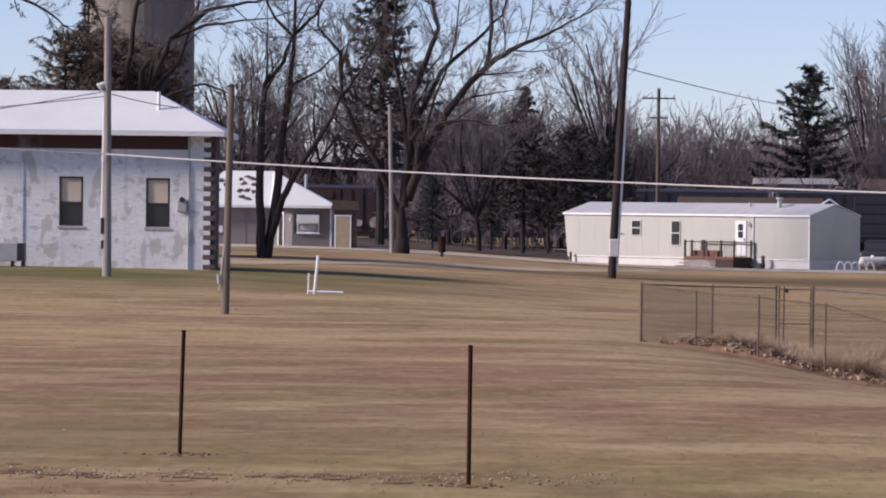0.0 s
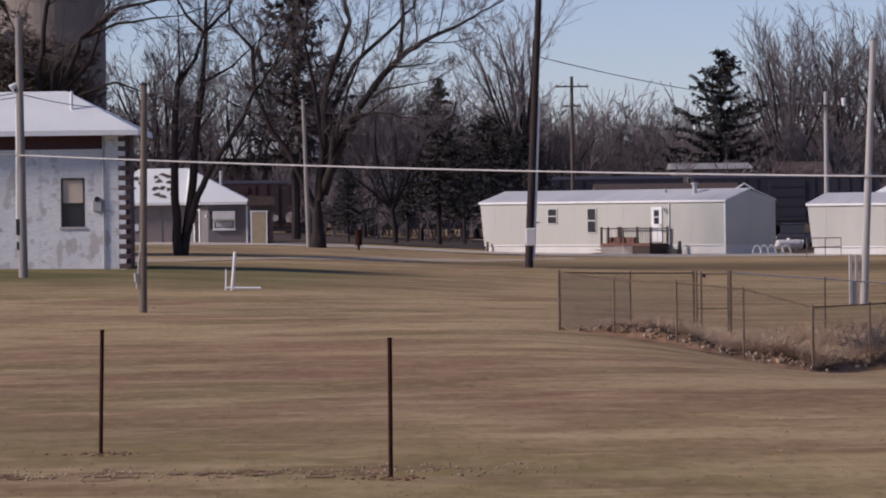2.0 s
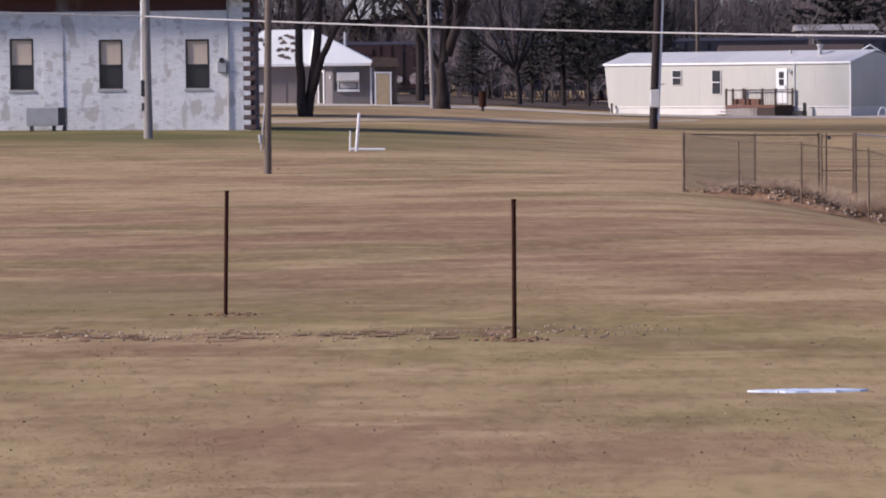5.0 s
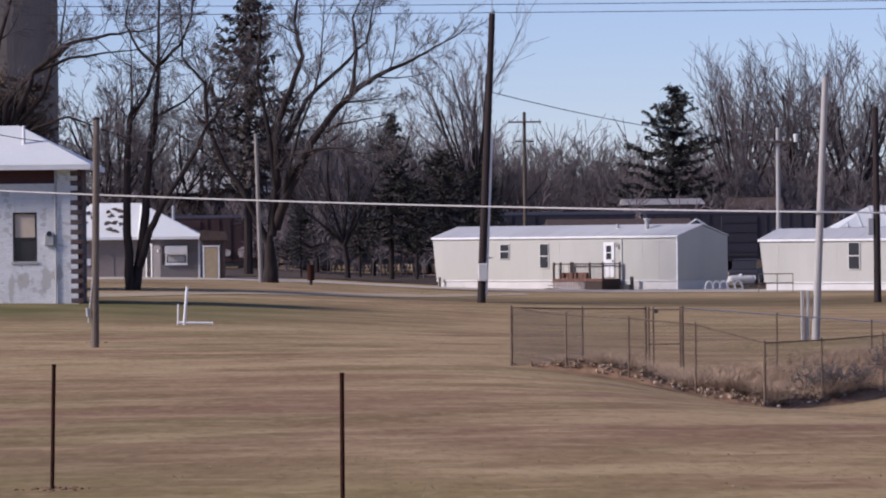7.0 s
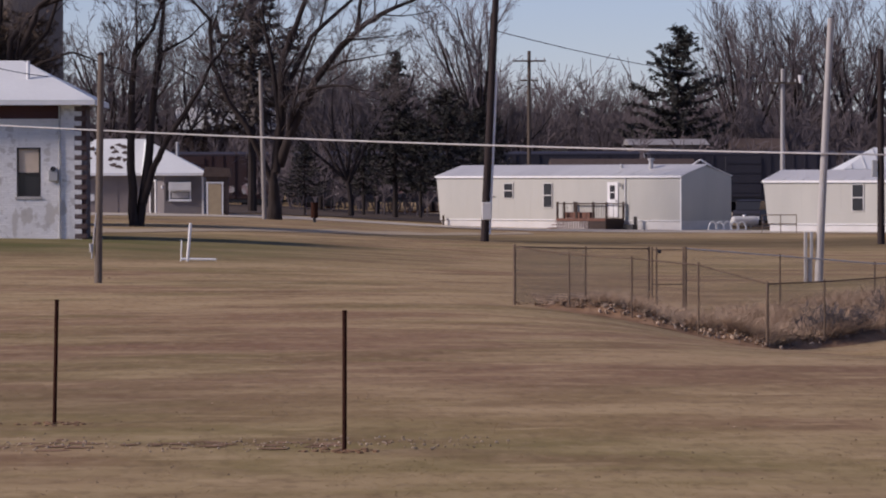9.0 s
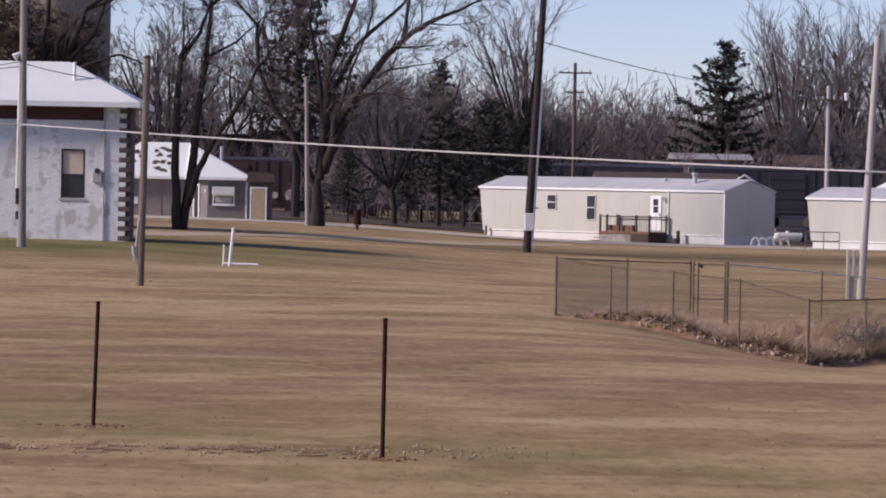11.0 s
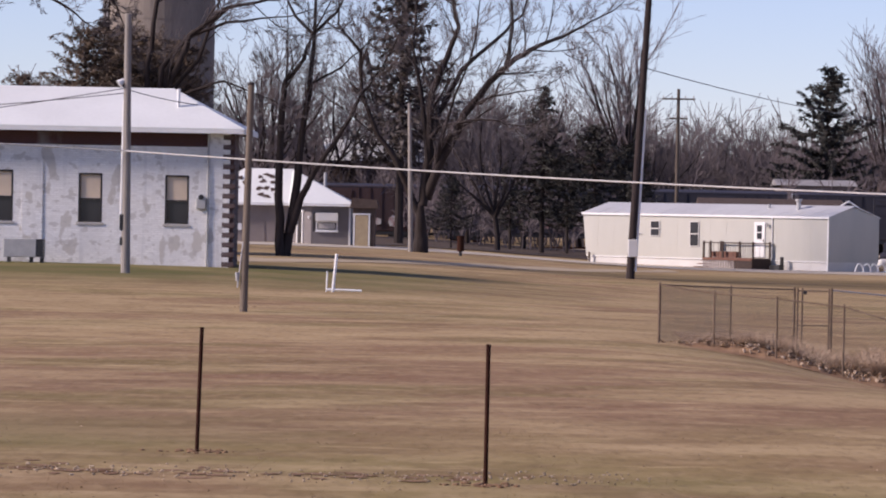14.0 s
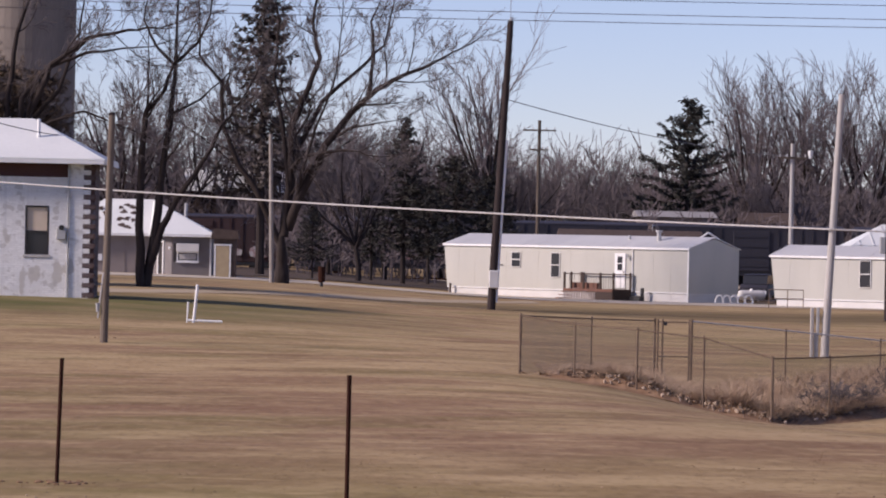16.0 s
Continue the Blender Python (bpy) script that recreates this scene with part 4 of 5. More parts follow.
def conifer(m, seed, height, radius, clear, label, needles, group="", boughs=7, droop=0.25, ragged=0.35, density=1.0, shape=1.0, spray=0.34, tier=0.42, broad=0.16):
    """An evergreen: whorls of boughs, each hung with small needle sprays."""
    rng = random.Random(seed)
    t = thing("tree", m, label, "tree", group)
    w = Wood()
    w.tube([Vector((0, 0, -0.3)), Vector((0, 0, height * 0.5)), Vector((0, 0, height * 0.98))], height * 0.017, 0.03, 8)
    verts, faces = [], []
    z = clear
    while z < height - 0.15:
        f = (z - clear) / (height - clear)
        reach = radius * (1 - f) ** shape * (0.55 + 0.45 * min(1, f * 6 + 0.3))
        for i in range(boughs):
            if rng.random() < 0.08:
                continue
            a = rng.random() * 2 * math.pi
            L = max(0.25, reach * rng.uniform(1 - ragged, 1 + ragged * 0.6))
            out = Vector((math.cos(a), math.sin(a), 0))
            pts = [Vector((0, 0, z + rng.gauss(0, 0.3 * tier))) + out * (L * k / 4) + Vector((0, 0, -droop * L * math.sin(k / 4 * 2.4) + 0.12 * L * (k / 4) ** 3 + 0.3 * f * L * k / 4)) for k in range(5)]
            w.tube(pts, 0.018 + 0.012 * L, 0.01, 3)
            for _ in range(int(density * (9 + 19 * L))):
                k = rng.random() ** 0.7 * 3.999
                q = pts[int(k)].lerp(pts[int(k) + 1], k % 1)
                s = spray * rng.uniform(0.5, 1.25)
                d = (out + Vector((rng.gauss(0, 0.7), rng.gauss(0, 0.7), rng.gauss(-0.35, 0.45)))).normalized()
                side = d.cross(Vector((rng.gauss(0, 0.5), rng.gauss(0, 0.5), 1))).normalized() * s * broad
                o = len(verts)
                verts += [q - side * 0.3, q + side * 0.3, q + d * s * 0.55 + side, q + d * s, q + d * s * 0.55 - side]
                faces += [(o, o + 1, o + 2, o + 3, o + 4)]
        z += tier * (0.8 + 0.4 * (1 - f))
    part("trunk", ([tuple(q) for q in w.v], [], w.f), BARK, t)
    part("crown", ([tuple(q) for q in verts], [], faces), needles, t)
    return t


def at(x, y, turn=0, size=1.0):
    return pose(x, y, gz(x, y) - 0.02, 0, 0, turn) @ Matrix.Diagonal((size, size, size, 1))


def again(ob, x, y, turn, size):
    c = copy_thing(ob, pose(x, y, gz(x, y) - 0.02, 0, 0, turn))
    c.scale = (size, size, size)
    return c


# the large tree with a long arching limb
limb_tree(at(-2.31, 215), 3, [
    (0.62, [(0, 0, -0.2), (0, 0, 1.0), (0.0, 0, 2.6), (0.45, 0, 3.8)]),
    (0.36, [(0.3, 0, 3.0), (1.2, -0.3, 5.3), (2.4, -0.6, 7.7), (3.7, -0.8, 9.5), (5.1, -1.0, 10.8), (6.3, -1.2, 11.5), (7.6, -1.4, 12.0), (8.7, -1.5, 12.6)]),
    (0.34, [(0.1, 0, 2.6), (0.4, 0.2, 5.6), (0.5, 0.4, 8.9), (1.3, 0.5, 10.8), (1.9, 0.6, 12.5), (1.5, 0.7, 14.4), (1.8, 0.8, 17.0)]),
    (0.24, [(0.2, 0.1, 3.4), (0.7, 0.7, 7.2), (2.1, 1.5, 10.2), (4.1, 2.2, 12.0), (5.4, 2.6, 13.4), (5.9, 2.7, 15.5)]),
    (0.17, [(0.5, -0.1, 6.3), (0.9, -0.5, 6.9), (2.3, -1.3, 7.3), (3.8, -2.0, 7.35), (4.9, -2.5, 7.1)]),
    (0.13, [(2.9, -0.6, 8.2), (3.9, -1.4, 8.7), (5.8, -2.4, 9.0)]),
    (0.25, [(-0.15, 0, 2.2), (-1.5, -0.2, 5.3), (-2.4, -0.3, 6.4), (-3.3, -0.4, 8.6), (-3.5, -0.5, 11.0), (-4.7, -0.6, 12.5), (-4.8, -0.6, 15.3)]),
    (0.2, [(0.3, 0.2, 5.0), (0.0, 0.6, 8.5), (-0.6, 0.9, 11.5), (-0.4, 1.0, 14.5), (-0.9, 1.0, 17.0)]),
    (0.16, [(4.6, -0.9, 10.4), (4.9, -0.5, 12.5), (4.7, -0.2, 14.6), (5.3, 0, 16.0)]),
    (0.14, [(0.6, 0, 3.6), (1.0, -0.5, 6.0), (1.8, -0.8, 8.6), (2.9, -1.0, 11.8), (3.1, -1.1, 14.8)])],
    "large bare deciduous tree with a long arching limb", 0.5, 2.7, 0.011)
# the clump of three stems by the house
limb_tree(at(-7.83, 169, 0, 0.83), 5, [
    (0.34, [(0, 0, -0.2), (-0.2, 0, 3.0), (-0.15, 0, 7.0), (0.05, 0, 9.2), (1.0, -0.1, 10.4), (1.5, -0.2, 11.8)]),
    (0.34, [(0.2, 0.1, -0.2), (0.75, 0.2, 4.0), (0.95, 0.2, 6.5), (1.35, 0.2, 9.6), (1.5, 0.2, 11.9), (1.6, 0.2, 15.5)]),
    (0.28, [(0.4, 0, 1.2), (1.0, -0.1, 3.2), (1.8, -0.3, 4.6), (3.1, -0.5, 6.7), (4.1, -0.7, 8.6), (5.0, -0.8, 9.8)]),
    (0.13, [(1.5, 0.2, 11.6), (0.5, 0.1, 12.6), (-0.2, 0, 14.0), (0.2, 0, 15.8)]),
    (0.13, [(1.5, 0.2, 11.8), (2.6, 0.3, 12.8), (3.3, 0.4, 14.4), (3.5, 0.4, 16.2)]),
    (0.09, [(0.0, 0, 8.8), (0.15, -0.2, 10.6), (0.1, -0.3, 12.6)]),
    (0.1, [(1.3, 0.2, 9.0), (2.9, 0.4, 9.9), (4.4, 0.6, 11.4)])],
    "bare tree with three dark stems beside the grey house", 0.36, 2.4, 0.011)
# trees behind the brick building
limb_tree(at(-14.0, 168), 8, [
    (0.34, [(0, 0, -0.2), (0.4, 0, 4.0), (0.9, 0, 6.4)]),
    (0.22, [(0.5, 0, 5.0), (1.3, 0, 7.5), (2.1, 0, 9.4), (3.7, -0.2, 10.6), (5.4, -0.3, 11.0), (6.7, -0.3, 11.1)]),
    (0.2, [(0.6, 0, 5.2), (0.9, 0, 8.0), (2.0, 0.1, 9.3), (3.6, 0.3, 10.0), (5.9, 0.4, 10.3)]),
    (0.2, [(0.2, 0, 4.0), (0.3, 0.2, 8.0), (0.6, 0.3, 10.8), (1.3, 0.3, 13.0), (1.6, 0.3, 15.0)]),
    (0.15, [(1.0, 0.2, 6.6), (2.4, 0.5, 8.4), (3.2, 0.6, 10.6), (3.5, 0.7, 13.0)]),
    (0.13, [(0.8, 0, 6.2), (2.2, -0.4, 7.0), (3.6, -0.5, 7.5), (4.8, -0.5, 7.0)])],
    "bare tree with arching limbs behind the brick building", 0.45, 2.2, 0.010)
limb_tree(at(-21.5, 160), 9, [
    (0.38, [(0, 0, -0.2), (0, 0, 6.0), (0.3, 0, 10.5)]),
    (0.15, [(0.2, 0, 9.0), (1.6, -0.3, 11.4), (3.6, -0.5, 10.9), (5.2, -0.7, 10.0), (6.2, -0.8, 9.3)]),
    (0.13, [(0.3, 0, 10.0), (2.6, 0.3, 11.2), (5.0, 0.5, 11.4), (6.9, 0.6, 10.4), (7.4, 0.6, 9.4)]),
    (0.15, [(0, 0, 8.5), (-1.8, 0, 11.0), (-4.0, 0, 11.6)]),
    (0.14, [(0.3, 0, 10.3), (1.5, 0, 11.6), (3.6, 0, 12.6)])],
    "bare tree with limbs reaching across the silo", 0.45, 1.5, 0.010)

# evergreens
conifer(at(-4.2, 258), 11, 19.6, 3.7, 6.0, "tall ragged grey-green spruce", NEEDLE_GREY, boughs=11, droop=0.16, ragged=0.55, density=1.0, shape=0.55, tier=0.7, spray=0.46, broad=0.19)
conifer(at(32.2, 345), 12, 16.6, 6.0, 1.6, "dark green spruce behind the railway", NEEDLE, boughs=12, droop=0.02, ragged=0.62, density=1.3, shape=0.66, spray=0.46, tier=0.8, broad=0.17)
row = "row of dark evergreens along the railway"
e1 = conifer(at(5.5, 268), 13, 11.8, 2.6, 2.9, "dark dense evergreen along the railway", NEEDLE, row, boughs=11, droop=0.2, ragged=0.4, density=1.0, shape=0.75, spray=0.32, broad=0.16)
e2 = conifer(at(9.0, 266), 14, 9.0, 3.6, 2.9, "broad dark evergreen along the railway", NEEDLE, row, boughs=12, droop=0.2, ragged=0.4, density=1.0, shape=0.6, spray=0.32, broad=0.16)
for x, y, turn, size, src in ((3.4, 276, 30, 0.62, e1), (7.4, 274, 200, 0.78, e2), (-0.7, 250, 120, 0.52, e2), (11.5, 275, 160, 0.88, e2), (12.8, 285, 40, 0.8, e1)):
    again(src, x, y, turn, size)
c1 = conifer(at(-16.4, 168), 15, 9.7, 3.4, 0.6, "bronzed brown-green cedar behind the brick building", CEDAR, "bronzed cedars", boughs=12, droop=0.1, ragged=0.45, density=2.6, shape=0.4, spray=0.24, broad=0.10)
for x, y, turn, size in ((-13.9, 170, 80, 0.98), (-19.6, 172, 30, 0.80), (-22.6, 172, 200, 0.62), (-15.2, 175, 210, 1.04), (-13.0, 171, 300, 0.86)):
    again(c1, x, y, turn, size)
cedar = again(c1, -12.4, 173, 150, 1.0)
cedar.scale = (0.62, 0.62, 0.97)
conifer(at(-18.0, 196), 16, 12.8, 3.2, 2, "dark spruce tip behind the cedars", NEEDLE_GREY, boughs=6, droop=0.1, ragged=0.5, density=0.8)

# bare trees of the far wood, several kinds planted again and again
far = "bare trees of the wood beyond the railway"
kinds = [bare_tree(at(12.2, 300), 21, 19.5, "slender bare tree with upswept branches", 0.42, 0.36, 0.14, far, 8, twig=TWIG_FAR, r=0.26, thin=0.017),
         bare_tree(at(41, 372), 32, 19.5, "tall bare vase-shaped tree beyond the railway", 0.52, 0.24, 0.13, far, 10, twig=TWIG_FAR, thin=0.019),
         bare_tree(at(47, 380), 33, 19.0, "tall bare vase-shaped tree beyond the railway", 0.62, 0.26, 0.12, far, 10, twig=TWIG_FAR, thin=0.019),
         bare_tree(at(6.8, 340), 24, 15.0, "rounded bare tree beyond the evergreens", 0.85, 0.25, 0.06, far, 8, twig=TWIG_FAR, thin=0.019),
         bare_tree(at(20.0, 352), 25, 11.5, "small reddish bare tree beyond the railway", 0.85, 0.2, 0.06, far, 9, twig=TWIG_FAR, thin=0.02)]
rng = random.Random(77)
for x, y, k, size in ((53, 378, 1, 0.95), (58, 384, 2, 1.0), (63, 380, 1, 1.0), (50, 395, 2, 1.05), (44, 396, 1, 0.9), (68, 390, 2, 0.95),
                      (3.9, 342, 3, 1.05), (-1.1, 340, 3, 1.0), (10.5, 344, 3, 0.95), (16.0, 342, 3, 0.85), (-13.5, 345, 3, 1.0), (-10, 352, 3, 1.1), (-17, 345, 2, 0.85), (-6.4, 355, 1, 0.9),
                      (17, 345, 4, 1.0), (23, 356, 4, 1.05), (26.5, 350, 4, 0.8), (36, 352, 4, 0.85), (39, 356, 4, 0.95), (43, 350, 4, 0.9), (47.5, 355, 4, 1.0), (52, 352, 4, 0.9), (57, 355, 4, 1.0),
                      (-18, 338, 3, 0.9), (-23, 340, 4, 1.1), (-28, 342, 4, 1.0), (-38, 340, 4, 1.0), (-3.5, 348, 3, 0.95), (1.5, 345, 4, 1.2), (7, 350, 3, 1.0), (12, 352, 4, 1.15), (2.4, 262, 3, 0.72), (16, 385, 3, 1.0), (19.5, 392, 3, 0.95), (23, 400, 3, 1.05), (27, 394, 3, 0.9), (30.5, 408, 3, 0.95), (34, 415, 3, 1.0), (38, 405, 3, 1.0), (4.6, 292, 3, 0.8), (0.4, 300, 4, 0.9)):
    again(kinds[k], x, y, rng.random() * 360, size * (1.13 if k in (1, 2) else 1.0))


def brush():
    """The tangle of saplings and undergrowth beyond the railway."""
    rng = random.Random(5)
    w, q = Wood(), Wood()
    for y, n, h, thick in ((331, 110, 5.4, 0.03), (340, 150, 6.2, 0.03), (352, 170, 8.0, 0.03), (374, 170, 10.0, 0.034), (405, 250, 13.0, 0.036)):
        for i in range(n):
            x = -48 + 122 * (i + rng.random()) / n
            hh = h * rng.uniform(0.55, 1.15)
            p = Vector((x, y + rng.uniform(-5, 5), gz(x, y) - 0.2))
            grow(w, q, rng, p, Vector((rng.gauss(0, 0.25), rng.gauss(0, 0.2), 1)).normalized(), hh * rng.uniform(0.6, 0.9), 0.07, 2, 0.08, 7, 0.2, thick, (0.4, 1.0))
    for i in range(70):
        x, y = rng.uniform(-4, 14.5), rng.uniform(282, 302)
        grow(w, q, rng, Vector((x, y, gz(x, y) - 0.2)), Vector((rng.gauss(0, 0.3), rng.gauss(0, 0.2), 1)).normalized(), rng.uniform(2.0, 4.2), 0.05, 2, 0.16, 6, 0.2, 0.031)
    v = [tuple(a) for a in w.v + q.v]
    f = w.f + [tuple(i + len(w.v) for i in a) for a in q.f]
    tagged(part("brush", (v, [], f), BRUSH), "grey-brown tangle of bare saplings beyond the railway", "brush", kind="stuff")


brush()


def far_wood():
    """The wooded rise on the horizon: a long low hump with a ragged crest."""
    verts, faces = [], []
    xs, rows = np.arange(-260, 320, 1.6), 9
    for i, x in enumerate(xs):
        top = 14.0 + 2.5 * noise.noise((x * 0.02, 0, 4)) + 2.6 * noise.noise((x * 0.15, 0, 9)) + 2.2 * noise.noise((x * 0.6, 0, 1))
        for j in range(rows):
            t = j / (rows - 1)
            verts.append((x + 0.8 * noise.noise((x, j * 1.3, 0)), 620 + 60 * t + 6 * noise.noise((x * 0.3, j, 3)), -0.8 + top * math.sin(t * math.pi / 2) ** 0.6 + (0.8 * noise.noise((x * 0.8, j * 2.0, 6)) if j else 0)))
        if i:
            o = (i - 1) * rows
            faces += [(o + j, o + rows + j, o + rows + j + 1, o + j + 1) for j in range(rows - 1)]
    tagged(part("far_wood", (verts, [], faces), BRUSH), "grey-brown wooded rise on the horizon", "wood", kind="stuff")


far_wood()


# ---- silo ----
def silo():
    s = thing("silo", pose(-23.5, 300, -0.2), "tall weathered concrete grain silo", "silo")
    part("shell", rod(B(), (0, 0, 0), (0, 0, 29), 4.15, n=48), CONCRETE, s)
    for i in range(18):
        part("hoop", rod(B(), (0, 0, 1.5 + i * 1.55), (0, 0, 1.58 + i * 1.55), 4.18, n=48), CONCRETE, s)
    # pale strip added in place of the sunlight on the silo's left edge
    piece("lit_strip", POLE_PALE, s, -4.4, -1.2, 0, -3.3, -0.6, 28.5, label="pale strip standing in for the sunlit left side")
    part("cap", rod(B(), (0, 0, 29), (0, 0, 31), 4.2, 0.6, n=48), MH_ROOF, s)


silo()


# ---- the freight train ----
def boxcar(x, material, length, label, marks=0, seed=1):
    rng = random.Random(seed)
    c = thing("boxcar", pose(x, 320, -0.2), label, "railway car", "standing freight train")
    piece("body", material, c, -length / 2, 0, 1.05, length / 2, 3.0, 4.75, bevel=0.04)
    part("roof", extrude(B(), [(-0.02, 4.70), (1.5, 4.95), (3.02, 4.70), (3.02, 4.62), (-0.02, 4.62)], -length / 2 - 0.05, length / 2 + 0.05), TRAIN_DARK, c).matrix_basis = Matrix(((0, 1, 0, 0), (1, 0, 0, 0), (0, 0, 1, 0), (0, 0, 0, 1)))
    dr = piece("door", material, c, -1.5, -0.09, 1.15, 1.5, -0.003, 4.45, bevel=0.02)
    for i in range(4):
        piece("door_rib", material, dr, -1.45, -0.13, 1.5 + i * 0.8, 1.45, -0.092, 1.58 + i * 0.8)
    for i in range(int(length / 0.95)):
        xx = -length / 2 + 0.4 + i * 0.95
        if abs(xx) > 1.7:
            piece("side_rib", material, c, xx, -0.06, 1.1, xx + 0.09, -0.002, 4.6)
    piece("sill", BLACK_BOX, c, -length / 2, 0.05, 0.75, length / 2, 2.95, 1.05)
    for s in (-1, 1):
        tr = piece("bogie", BLACK_BOX, c, s * (length / 2 - 2.2) - 1.1, 0.3, 0.42, s * (length / 2 - 2.2) + 1.1, 2.7, 0.75, bevel=0.05)
        for k in (-0.85, 0.85):
            for y in (0.35, 2.4):
                part("wheel", rod(B(), (s * (length / 2 - 2.2) + k, y, 0.42), (s * (length / 2 - 2.2) + k, y + 0.13, 0.42), 0.42, n=18), RUST, tr)
        piece("coupler", BLACK_BOX, c, s * length / 2 - 0.45, 1.3, 0.75, s * length / 2 + 0.45, 1.6, 0.98)
        piece("ladder", material, c, s * (length / 2 - 0.3) - 0.2, -0.12, 1.0, s * (length / 2 - 0.3) + 0.2, -0.07, 3.0)
    for i in range(marks):
        xx = rng.uniform(-length / 2 + 0.8, length / 2 - 1.8)
        bm = B()
        w, h, z = rng.uniform(0.6, 1.5), rng.uniform(0.5, 1.1), rng.uniform(1.25, 1.7)
        k = 9
        pts = [(w * 0.5 * math.cos(2 * math.pi * j / k) * rng.uniform(0.6, 1.1), h * 0.5 * math.sin(2 * math.pi * j / k) * rng.uniform(0.6, 1.2)) for j in range(k)]
        extrude(bm, [(xx + a, z + h / 2 + b) for a, b in pts], -0.145 - 0.004 * i, -0.062)
        part("sprayed_mark", bm, GRAFFITI, c, "faded sprayed shape")
    return c


boxcar(-27.5, TRAIN_DARK, 15.6, "dark sooty boxcar on the railway", seed=1)
boxcar(-10.6, TRAIN_MAROON, 15.8, "maroon boxcar with faded sprayed marks", marks=8, seed=2)
boxcar(6.3, TRAIN_DARK, 16.2, "dark sooty boxcar with pale sprayed marks along its foot", marks=12, seed=3)
boxcar(20.9, TRAIN_DARK, 11.6, "dark sooty boxcar on the railway", marks=2, seed=4)
boxcar(35.3, TRAIN_DARK, 15.4, "dark navy boxcar on the railway", seed=5)
boxcar(52.2, TRAIN_DARK, 16.4, "dark sooty boxcar on the railway", seed=6)
ballast = B()
extrude(ballast, [(-4.2, -0.6), (-2.4, -0.33), (2.6, -0.33), (4.2, -0.6)], -120, 140)
ob = part("railway_bed", ballast, GRAVEL)
ob.matrix_basis = Matrix(((0, 1, 0, 0), (1, 0, 0, 321.5), (0, 0, 1, 0), (0, 0, 0, 1)))
tagged(ob, "low gravel bed of the railway", "railway", kind="structure")
for y in (320.35, 322.6):
    tagged(piece("rail_track", RUST, None, -120, y, -0.34, 140, y + 0.08, -0.2), "rusty steel rail", "rail", kind="structure")


# ---- far houses ----
def far_house(x, y, w, h, rise, wall, roof, label, windows=True):
    t = thing("house", pose(x, y, gz(x, y)), label, "house")
    piece("wall", wall, t, -w / 2, 0, 0, w / 2, 7, h)
    bm = B()
    solid(bm, [(-w / 2 - 0.4, -0.5, h), (w / 2 + 0.4, -0.5, h), (w / 2 + 0.4, 7.5, h), (-w / 2 - 0.4, 7.5, h), (-w / 2 - 0.4, 3.5, h + rise), (w / 2 + 0.4, 3.5, h + rise)],
          [(0, 1, 5, 4), (2, 3, 4, 5), (0, 4, 3), (1, 2, 5), (0, 3, 2, 1)])
    part("roof", bm, roof, t)
    for i in range(int(w / 2.6) if windows else 0):
        q = piece("window", WHITE, t, -w / 2 + 0.9 + i * 2.6, -0.06, h - 1.9, -w / 2 + 1.9 + i * 2.6, -0.004, h - 0.7)
        piece("pane", GLASS, q, -w / 2 + 0.98 + i * 2.6, -0.07, h - 1.82, -w / 2 + 1.82 + i * 2.6, -0.061, h - 0.78)
    return t


low = far_house(20.0, 250, 8.6, 3.3, 0.95, CREAM, SHINGLE, "low home with a dark brown roof behind the mobile home", False)
for x0, x1 in ((4.1, 4.75), (5.4, 4.75)):
    part("rake_board", rod(B(), (x0, -0.62, 3.75), (x1, -0.62, 4.16), 0.055, n=6), WHITE, low, "white gable trim")
far_house(-8.0, 352, 8.6, 6.6, 2.0, SHINGLE, ROOF_WHITE, "distant house with a snow-white roof behind bare trees", False)
far_house(30.6, 336, 6.2, 5.9, 0.55, TAUPE, ROOF_GREY, "distant low house with a pale grey roof")
far_house(20.9, 342, 2.6, 5.6, 0.9, CREAM, SHINGLE, "distant pale house among bare trees")
far_house(38.9, 338, 4.2, 4.6, 1.9, SHINGLE, SHINGLE, "distant brown house with a steep shingled roof")


# ---- the fenced plot ----
def link_span(parent, a, b, za, zb):
    """Chain-link between two posts, from the ground to the rail."""
    a, b = Vector(a), Vector(b)
    n = max(2, int((b - a).length / 0.075))
    rows = 15
    verts, faces = [], []
    def spot(i, j):
        p = a.lerp(b, i / n)
        low = gz(p.x, p.y) + 0.03
        top = za + (zb - za) * i / n
        return Vector((p.x, p.y, low + (top - low) * j / rows))
    def strand(p, q):
        o = len(verts)
        r = 0.0019
        verts.extend([p + Vector((r, 0, 0)), p - Vector((r, 0, 0)), p - Vector((0, r, -r)), q + Vector((r, 0, 0)), q - Vector((r, 0, 0)), q - Vector((0, r, -r))])
        faces.extend([(o, o + 1, o + 4, o + 3), (o + 1, o + 2, o + 5, o + 4), (o + 2, o, o + 3, o + 5)])
    for i in range(-rows, n):
        s, e = max(0, -i), min(rows, n - i)
        if e > s:
            strand(spot(i + s, s), spot(i + e, e))
            strand(spot(i + s, rows - s), spot(i + e, rows - e))
    part("chain_link", ([tuple(v) for v in verts], [], faces), WIRE_MESH, parent)


